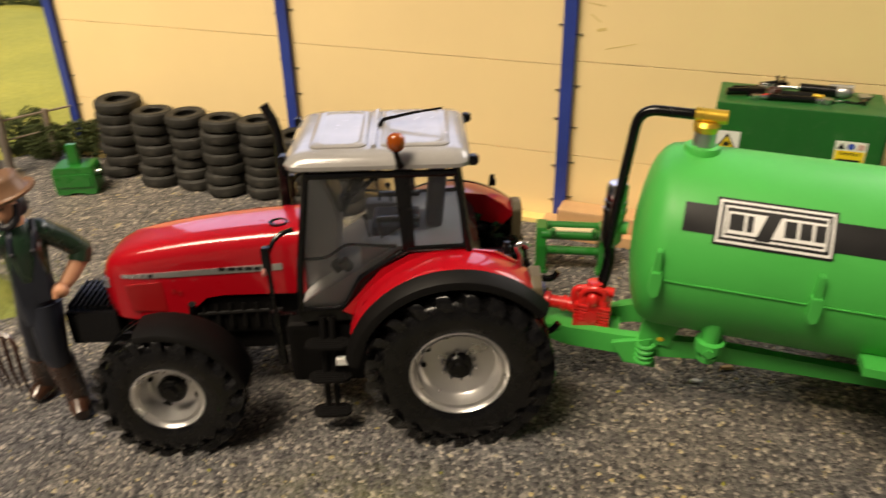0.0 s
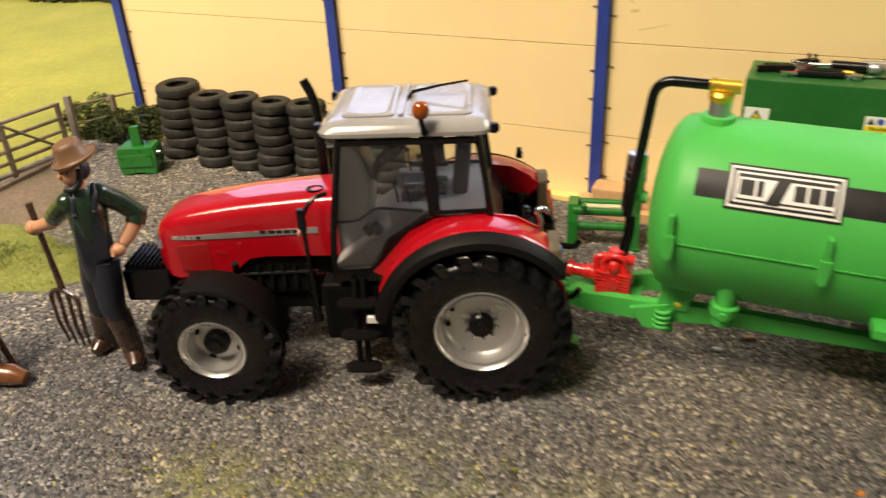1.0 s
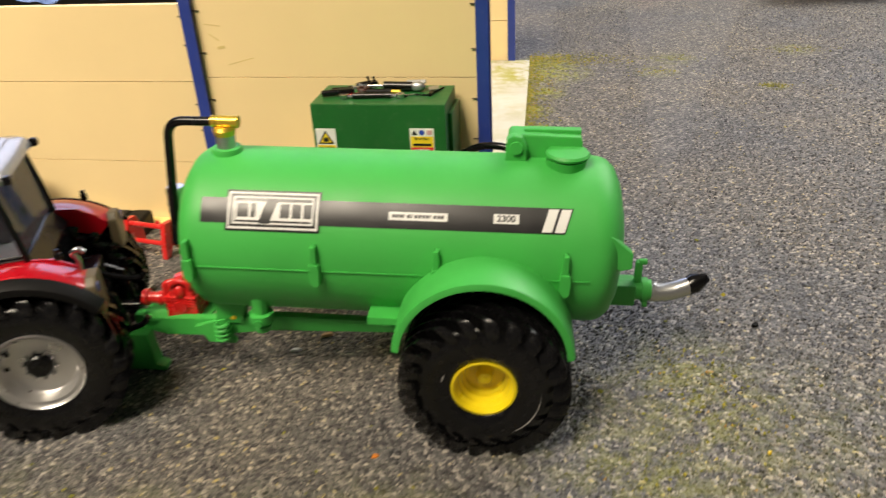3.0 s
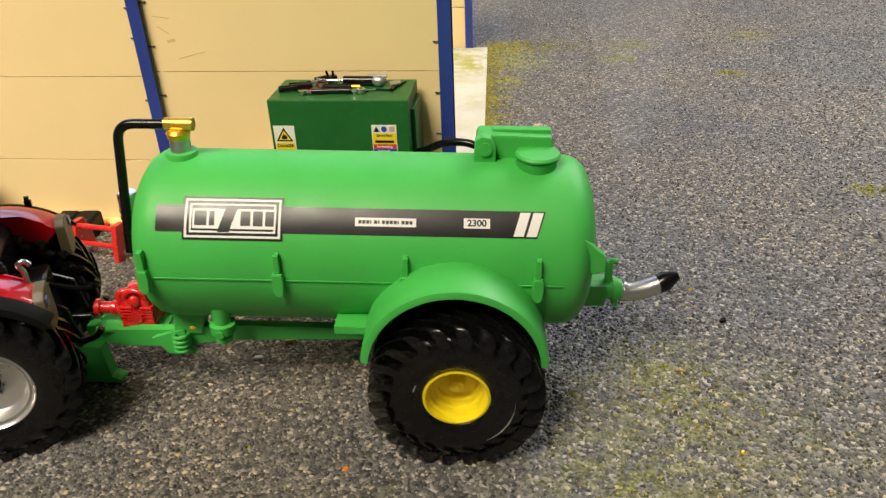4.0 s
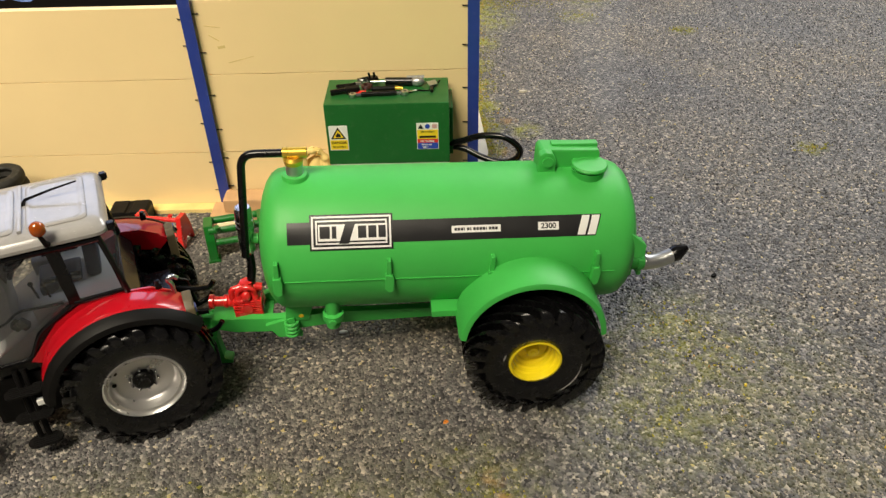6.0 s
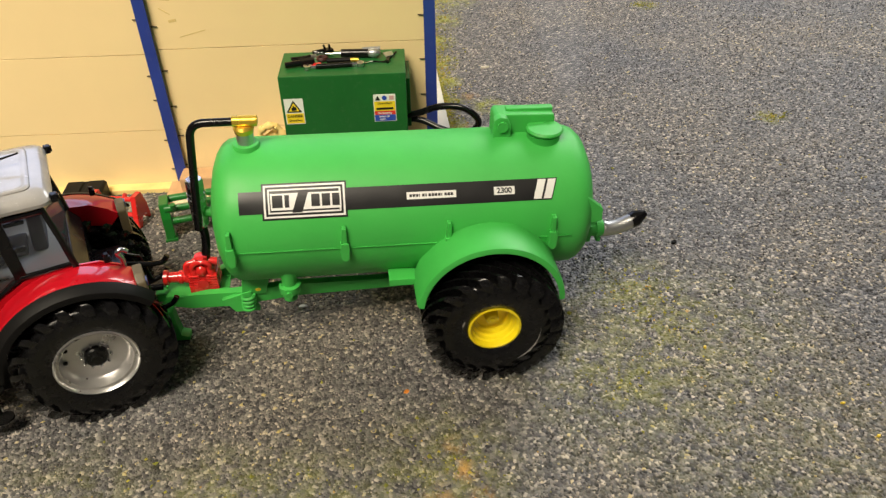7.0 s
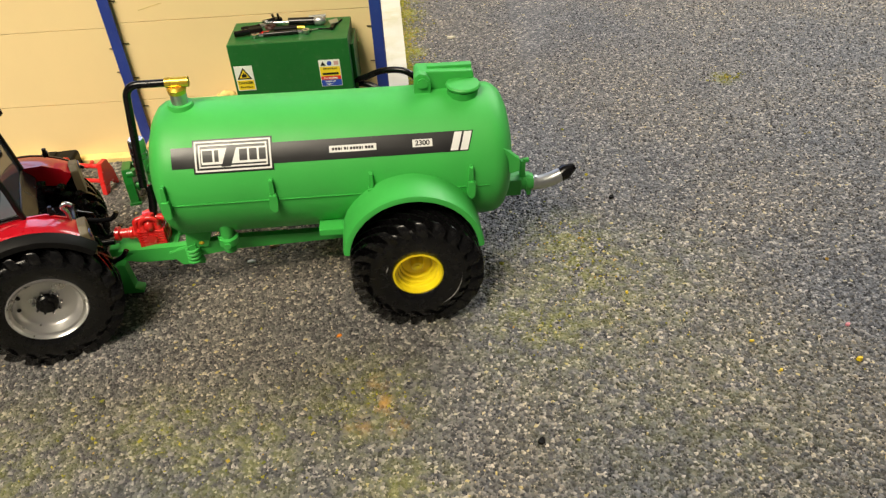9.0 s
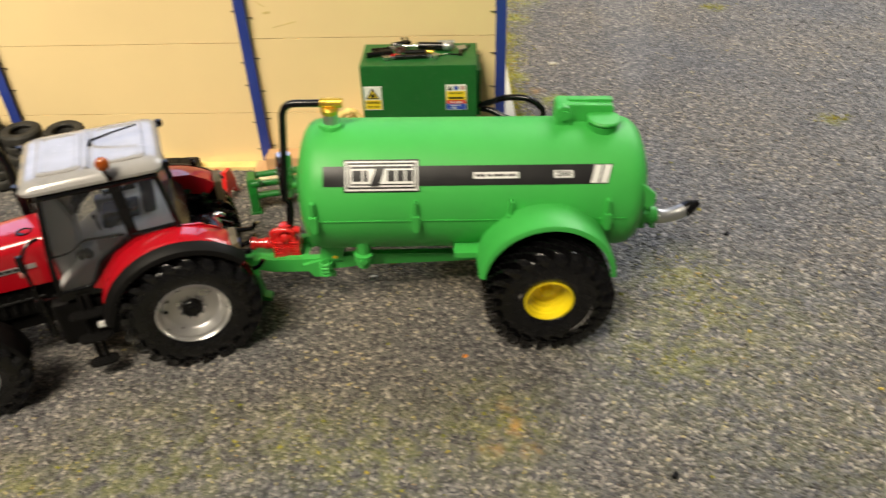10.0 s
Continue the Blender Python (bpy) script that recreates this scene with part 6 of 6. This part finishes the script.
def farmer():
    bm = B()

    def q(u, d, z):
        """u to his left hand, d towards the front of the yard."""
        return Vector((-64 + 0.598 * u + 0.801 * d, 241 + 0.801 * u - 0.598 * d, z))
    # mats: 0 denim, 1 shirt, 2 flesh, 3 boots, 4 hat, 5 black
    # legs and boots
    tube(bm, [q(0.2, 0.5, 46), q(-0.4, 1.0, 36), q(-1.0, 1.5, 27), q(0.6, 0.5, 19)], [5.6, 5.2, 4.6, 4.0], 16, mi=0)
    tube(bm, [q(-2.6, -2, 46), q(-4.2, -6, 35), q(-5.0, -9, 26), q(-6.0, -13, 15)], [5.2, 4.8, 4.2, 3.6], 16, mi=0)
    tube(bm, [q(-0.2, 0.8, 22.5), q(0.8, 0.3, 14), q(1.6, 0, 7), q(1.6, 0, 0.4)], [4.7, 4.3, 3.9, 3.9], 16, mi=3)
    tube(bm, [q(1.6, 0, 4.2), q(1.5, 4, 3.8), q(1.0, 8, 2.6)], [3.9, 3.6, 2.4], 14, mi=3)
    tube(bm, [q(-5.6, -11, 20), q(-6.6, -15, 9), q(-7.0, -16, 0.4)], [4.2, 3.7, 3.7], 14, mi=3)
    tube(bm, [q(-7.2, -15, 3.8), q(-9.6, -13, 3.4), q(-11.6, -11, 2.3)], [3.6, 3.3, 2.1], 14, mi=3)
    # body, leaning on the weight
    tube(bm, [q(-1.2, -0.5, 39), q(-1.2, -0.5, 47), q(-0.8, -0.3, 56), q(-0.4, 0, 64)], [5.6, 6.6, 6.5, 6.4], 20, mi=0, squash=0.85)
    tube(bm, [q(-0.8, -0.3, 56), q(-0.3, 0, 64), q(-0.2, 0, 70), q(-0.4, 0, 75)], [6.5, 7.0, 6.2, 2.8], 20, mi=1, squash=0.85)
    loft(bm, [[q(-5.6, 5.2, 48), q(2.6, 5.6, 48), q(2.6, 2.5, 48), q(-5.6, 2.5, 48)], [q(-6.0, 5.0, 58), q(3.4, 6.0, 58), q(3.4, 2.5, 58), q(-6.0, 2.5, 58)],
              [q(-4.8, 4.8, 67.5), q(2.0, 5.8, 66.5), q(2.0, 2.5, 66.5), q(-4.8, 2.5, 67.5)]], mi=0)
    for a, b in ((-4.4, -3.6), (1.6, 3.4)):
        tube(bm, bend([q(a, 5.0, 66), q(b, 4.4, 71.6), q(b + 0.4, 0, 74)], 2), 0.9, 8, mi=0)
        ball(bm, q(a, 5.6, 66.2), 0.8, 8, 5)
    # arm on the hip
    ball(bm, q(5.0, 0, 70.2), 3.9, 14, 1)
    tube(bm, [q(5.0, 0, 70.4), q(10.6, -1, 65.4), q(15.2, -1, 60)], [3.9, 3.8, 3.6], 14, mi=1)
    ball(bm, q(15.3, -1, 59.8), 3.5, 12, 1)
    tube(bm, [q(15.3, -1, 60), q(13.6, 0.5, 56.6)], [3.6, 3.6], 14, mi=1)
    tube(bm, [q(14.2, 0.2, 57.6), q(10.4, 2.5, 53.6), q(7.6, 4, 51.4)], [2.9, 2.5, 2.0], 12, mi=2)
    ball(bm, q(5.8, 4.6, 50.2), 2.9, 12, 2, (1, 1, 0.9))
    tube(bm, [q(4.8, 6.0, 51.0), q(3.8, 6.4, 48.6)], [1.2, 0.9], 8, mi=2)
    # arm that holds the fork
    hand = Vector((-98.2, 242.4, 51.6))
    ball(bm, q(-5.4, 0.5, 69.4), 3.8, 14, 1)
    tube(bm, [q(-5.4, 0.5, 69.4), q(-9.0, -4.5, 65), q(-11.0, -9, 61.6)], [3.8, 3.6, 3.4], 14, mi=1)
    tube(bm, [q(-10.6, -8, 62.4), q(-12.6, -14, 58.0), hand], [2.8, 2.6, 2.0], 12, mi=2)
    ball(bm, hand, 3.0, 12, 2)
    # head, beard and hat
    tube(bm, [q(-0.4, 0, 72.5), q(-1.2, 0.6, 77.5)], [3.0, 2.8], 12, mi=2)
    ball(bm, q(-1.7, 0.6, 79.6), 3.9, 20, 2, (1.0, 1.0, 1.25))
    ball(bm, q(-5.3, 2.4, 79.6), 0.85, 8, 2, (1, 1, 1.2))
    ball(bm, q(0.7, -0.8, 80.0), 3.8, 16, 5, (1.0, 1.0, 1.1))
    tube(bm, bend([q(1.0, 3.2, 81.5), q(0.2, 4.0, 77.4), q(-2.6, 4.2, 74.6), q(-5.0, 3.0, 75.4)], 1.5), 1.25, 8, mi=5)
    for u, d in ((-4.6, 3.0), (-3.0, 4.1)):
        ball(bm, q(u, d, 80.9), 0.4, 6, 5)
    tilt = Matrix.Translation(q(0.6, 0, 83.6)) @ Matrix.Rotation(radians(16), 4, Vector((0.801, -0.598, 0)))
    hat = B()
    lathe(hat, [(0, 6.2), (2.8, 7.2), (4.2, 6.8), (4.7, 5.4), (5.2, 1.4), (6.2, 0.7), (7.6, 1.2), (7.5, 0.4), (5.0, -0.5), (0, -0.5)], "z", (0, 0, 0), 30, 4)
    for v in hat.verts:
        v.co = tilt @ v.co
    spots = [bm.verts.new(v.co) for v in hat.verts]
    hat.verts.index_update()
    for f in hat.faces:
        g = bm.faces.new([spots[v.index] for v in f.verts])
        g.material_index, g.smooth = 4, f.smooth
    hat.free()
    start = Vector((-67, 241, 0))
    for v in bm.verts:
        v.co -= start
    fig = new("farmer_figurine", mesh_of(bm, "farmer_figurine", [DENIM, SHIRT, SKIN, BOOTS, HAT, HAIR], 60))
    fig.matrix_basis = at(-67, 241, 0.2)
    tagged(fig, "painted toy figurine in a brown hat and dark dungarees", "figurine")


farmer()


def fork():
    top = thing("pitchfork", at(-94, 242.3, 0), "dark brown toy pitchfork standing on its tines", "pitchfork")
    part("shaft", bm_tube([(-5.0, 1.5, 61), (-2.5, 1.0, 42), (0.0, 0.5, 25)], [1.3, 1.1, 1.4], 10), BOOTS, top)
    bm = B()
    tube(bm, bend([(-8.0, 0, 20), (-6.0, 0.4, 24), (0, 0.5, 25.5), (6.0, 0.4, 24), (8.0, 0, 20)], 2), 1.0, 8)
    part("yoke", bm, BOOTS, top)
    for x in (-7.5, -2.6, 2.6, 7.5):
        part("tine", bm_tube([(x, 0, 22 if abs(x) > 5 else 25), (x * 0.95 + 0.5, -0.8, 10), (x * 0.8 + 1.2, 0, 0.3)], [0.85, 0.8, 0.45], 8), BOOTS, top)


fork()


def second_figure():
    bm = B()
    # 0 olive, 1 tan boots, 2 flesh, 3 brown
    for (x, y), hip in (((-105, 213), (-117, 209)), ((-113, 199), (-119, 205))):
        tube(bm, [(x, y, 12), (x - 4, y - 1, 24), (hip[0], hip[1], 44)], [5.6, 5.4, 6.4], 14, mi=0)
        tube(bm, [(x, y, 0.4), (x, y, 6), (x - 1, y, 17)], [4.4, 4.2, 5.4], 14, mi=1)
        tube(bm, [(x + 1, y, 4.4), (x + 8, y + 2.5, 4.0), (x + 13, y + 4, 2.8)], [4.4, 4.2, 2.6], 12, mi=1)
    tube(bm, [(-119, 207, 40), (-121, 207, 52), (-122, 207, 66), (-122, 207, 76)], [9.5, 9.0, 9.8, 4.0], 18, mi=0, squash=0.8)
    tube(bm, [(-119, 213, 72), (-112, 220, 62), (-109, 222, 52)], [4.2, 3.8, 2.8], 12, mi=0)
    ball(bm, (-108.5, 222.5, 49), 3.0, 12, 2)
    tube(bm, [(-124, 200, 72), (-126, 196, 60), (-124, 196, 48)], [4.2, 3.8, 2.8], 12, mi=0)
    ball(bm, (-124, 196, 45), 3.0, 12, 2)
    ball(bm, (-122, 207, 82), 5.2, 16, 2, (1, 1, 1.2))
    lathe(bm, [(0, 90.0), (4.6, 89.6), (5.8, 87), (6.0, 84), (0, 84)], "z", (-122, 207, 0), 20, 3)
    start = Vector((-114, 207, 0))
    for v in bm.verts:
        v.co -= start
    fig = new("walker_figurine", mesh_of(bm, "walker_figurine", [OLIVE, TAN, SKIN, BOOTS], 60))
    fig.matrix_basis = at(-113, 206, 0.2)
    tagged(fig, "painted toy figurine in olive clothes and tan boots", "figurine")
    stick = part("walking_stick", bm_tube([(-12, -1, 52), (-10.5, -0.5, 40), (-7, 0, 24), (-2.4, 0, 10), (1.5, 0, 0.2)], [1.2, 1.3, 1.3, 1.2, 1.1], 10), BOOTS, m=at(-101, 219, 0.3))
    tagged(stick, "dark brown toy walking stick in the hand of a figurine", "stick")


second_figure()


# ---- small litter on the yard ----
def litter():
    rng = random.Random(2)
    for x, y, s, mat, label in ((139, 331, (4.6, 2.4, 1.0), WHITE, "white paper scrap"), (149, 343, (6.5, 3.0, 1.2), WOOD, "brown wood chip"), (187, 274.5, (3.0, 1.6, 0.9), paint("orange_crumb", (0.75, 0.25, 0.02), 0.6), "orange crumb"),
                                (402, 242, (3.0, 2.2, 1.8), INK_YELLOW, "yellow plastic crumb"), (318, 291, (1.8, 1.5, 1.2), INK_YELLOW, "yellow plastic crumb"), (251, 591, (7.5, 3.2, 1.5), SLAB, "pale flake of card"), (406, 262, (2.6, 1.8, 1.0), paint("pink_crumb", (0.62, 0.22, 0.26), 0.6), "pink plastic crumb"), (363, 256, (2.6, 1.1, 0.9), INK_YELLOW, "yellow plastic crumb"),
                                (369, 239, (2.0, 1.4, 0.9), INK_YELLOW, "yellow plastic crumb"), (268, 211, (4.2, 3.2, 1.4), BLACK_SOFT, "black rubber crumb"), (327, 367, (3.2, 2.4, 1.6), BLACK_SOFT, "black rubber crumb")):
        bm = B()
        a, b, c = s
        n = 7
        low = [(a / 2 * math.cos(t) * rng.uniform(0.7, 1.1), b / 2 * math.sin(t) * rng.uniform(0.7, 1.1)) for t in (2 * math.pi * k / n for k in range(n))]
        loft(bm, [[(p, q, 0) for p, q in low], [(p * 0.85, q * 0.85, c * rng.uniform(0.7, 1)) for p, q in low]])
        tagged(part(label.split()[-2] + "_" + label.split()[-1], bm, mat, m=at(x, y, 0.3, rng.uniform(-6, 6), rng.uniform(-6, 6), rng.uniform(0, 40)), sharp=20), label + " lying on the gravel yard", label.split()[-1], "litter on the yard")


litter()


# ---- far side of the yard ----
def far_machines():
    top = thing("green_implement", at(250, 1118, 0.2), "green implement standing on red stabiliser feet", "implement")
    bm = B()
    box(bm, -40, 90, -6, 6, 24, 34, 1)
    box(bm, -30, 80, 6, 40, 20, 44, 2)
    part("frame", bm, GREEN_CAST, top)
    part("leg", bm_tube([(-17, -4, 0), (-17, -4, 26)], 4, 12), GREEN_CAST, top, "green stand leg")
    part("leg", bm_tube([(78, -52, 0), (78, -48, 14), (74, -6, 28)], 4.2, 12), RED_CAST, top, "red stabiliser leg")
    top = thing("parked_trailer", at(540, 1080, 0.2, 0, 0, 12), "dark parked trailer at the edge of the yard", "trailer")
    bm = B()
    box(bm, -60, 90, -28, 28, 26, 62, 2)
    part("body", bm, BLACK_SOFT, top)
    for x in (-30, 40):
        for y in (-24, 24):
            bm = B()
            tyre_mesh(bm, 20, 9, 13, 0.3)
            wheel = part("tyre", bm, RUBBER, top, m=at(x, y, 20))
            bm = B()
            lathe(bm, [(0, -3), (9, -3), (9.3, -5), (9.3, 5), (9, 3), (0, 3)], "y", (0, 0, 0), 24)
            part("rim", bm, SILVER, wheel)


far_machines()


# ---- loose chippings over the bonded gravel ----
def chippings():
    """Crushed stone: low, blunt, four-sided chips with tilted tops, packed closest in front."""
    rng = np.random.default_rng(11)
    n = 250000
    x = rng.uniform(-210, 620, n)
    y = 120 + 900 * rng.uniform(0, 1, n) ** 1.9
    x = x + (y - 500) * 0.25 * (y > 500) * (x > 300)
    keep = ~((y > 441) & (x < 222)) & ~((x < -120) & (y > 250) & (y < 320)) & ~((x < -190) & (y > 290) & (y < 410))
    x, y = x[keep], y[keep]
    n = len(x)
    size = np.clip(rng.lognormal(-0.64, 0.30, n), 0.26, 1.15)
    turn = rng.uniform(0, 2 * math.pi, n)
    ang = turn[:, None] + np.array([0, 0.5, 1, 1.5])[None] * math.pi + rng.normal(0, 0.28, (n, 4))
    rad = size[:, None] * rng.uniform(0.7, 1.2, (n, 4))
    inner = rad * rng.uniform(0.5, 0.9, (n, 4))
    slope, way = rng.uniform(0.0, 0.55, n)[:, None], rng.uniform(0, 2 * math.pi, n)[:, None]
    high = 0.12 + size[:, None] * rng.uniform(0.35, 0.75, n)[:, None]
    top_z = high + slope * inner * np.cos(ang - way)
    low = np.stack([np.cos(ang) * rad, np.sin(ang) * rad, np.full((n, 4), -0.15)], 2)
    top = np.stack([np.cos(ang) * inner, np.sin(ang) * inner, top_z], 2)
    pts = (np.concatenate([low, top], 1) + np.stack([x, y, np.zeros(n)], 1)[:, None]).reshape(-1, 3) * K
    quad = np.array([(4, 5, 6, 7), (0, 1, 5, 4), (1, 2, 6, 5), (2, 3, 7, 6), (3, 0, 4, 7)])
    f = (quad[None] + (np.arange(n) * 8)[:, None, None]).reshape(-1, 4)
    me = bpy.data.meshes.new("chippings")
    me.vertices.add(len(pts))
    me.vertices.foreach_set("co", pts.ravel())
    me.loops.add(f.size)
    me.loops.foreach_set("vertex_index", f.ravel().astype(np.int32))
    me.polygons.add(len(f))
    me.polygons.foreach_set("loop_start", np.arange(0, f.size, 4, dtype=np.int32))
    me.update(calc_edges=True)
    me.materials.append(STONES)
    tagged(new("chippings", me), "loose grey stone chippings on the yard", "gravel", kind="stuff")


chippings()


def flock_scatter():
    """Crumbs of yellow and ochre foam strewn along the slab and in drifts on the yard."""
    rng = np.random.default_rng(21)
    spots = []
    for _ in range(3600):
        y = rng.uniform(452, 800)
        edge = 219 - 13 * max(0, y - 500) / 282 if y > 500 else 213 + 6 * (y - 450) / 50
        spots.append((edge + rng.exponential(3.5 + 5.5 * max(0, (y - 560) / 240)), y))
    for cx, cy, sx, sy, count in ((236, 786, 30, 12, 1300), (402, 708, 7, 4, 140), (430, 497, 6, 3, 90), (332, 790, 16, 6, 120), (315, 748, 12, 6, 110), (442, 821, 18, 6, 130), (296, 333, 14, 10, 130), (303, 311, 12, 10, 90),
                                  (282, 278, 18, 12, 80), (205, 236, 10, 9, 90), (118, 229, 24, 10, 70), (150, 215, 40, 14, 90), (6, 200, 20, 8, 50), (60, 210, 60, 16, 60), (250, 300, 150, 80, 260)):
        spots += [tuple(p) for p in rng.normal(0, 1, (count, 2)) * (sx, sy) + (cx, cy)]
    spots = np.array(spots)
    spots = spots[(spots[:, 1] < 441) | (spots[:, 0] > 205)]
    n = len(spots)
    size = np.clip(rng.lognormal(-0.9, 0.45, n), 0.15, 1.1)
    base = np.array([(1, 0, 0), (0, 1, 0), (-1, 0, 0), (0, -1, 0), (0, 0, 0.7), (0, 0, -0.5)])
    v = (base[None] + rng.normal(0, 0.25, (n, 6, 3))) * size[:, None, None]
    pts = (v + np.column_stack([spots, np.full(n, 0.55)])[:, None]).reshape(-1, 3) * K
    tri = np.array([(0, 1, 4), (1, 2, 4), (2, 3, 4), (3, 0, 4), (1, 0, 5), (2, 1, 5), (3, 2, 5), (0, 3, 5)])
    me = bpy.data.meshes.new("flock_scatter")
    me.from_pydata(pts.tolist(), [], (tri[None] + (np.arange(n) * 6)[:, None, None]).reshape(-1, 3).tolist())
    m, t, b = nodes("foam_crumbs")
    col = ramp(t, t.nodes.new("ShaderNodeNewGeometry").outputs["Random Per Island"],
               [(0.0, (0.14, 0.15, 0.02)), (0.55, (0.28, 0.27, 0.03)), (0.86, (0.42, 0.36, 0.04)), (0.95, (0.42, 0.24, 0.05)), (1.0, (0.50, 0.34, 0.16))])
    t.links.new(col, b.inputs["Base Color"])
    b.inputs["Roughness"].default_value = 0.9
    me.materials.append(m)
    tagged(new("flock_scatter", me), "yellow-green foam crumbs strewn on the gravel", "scatter", kind="stuff")


flock_scatter()
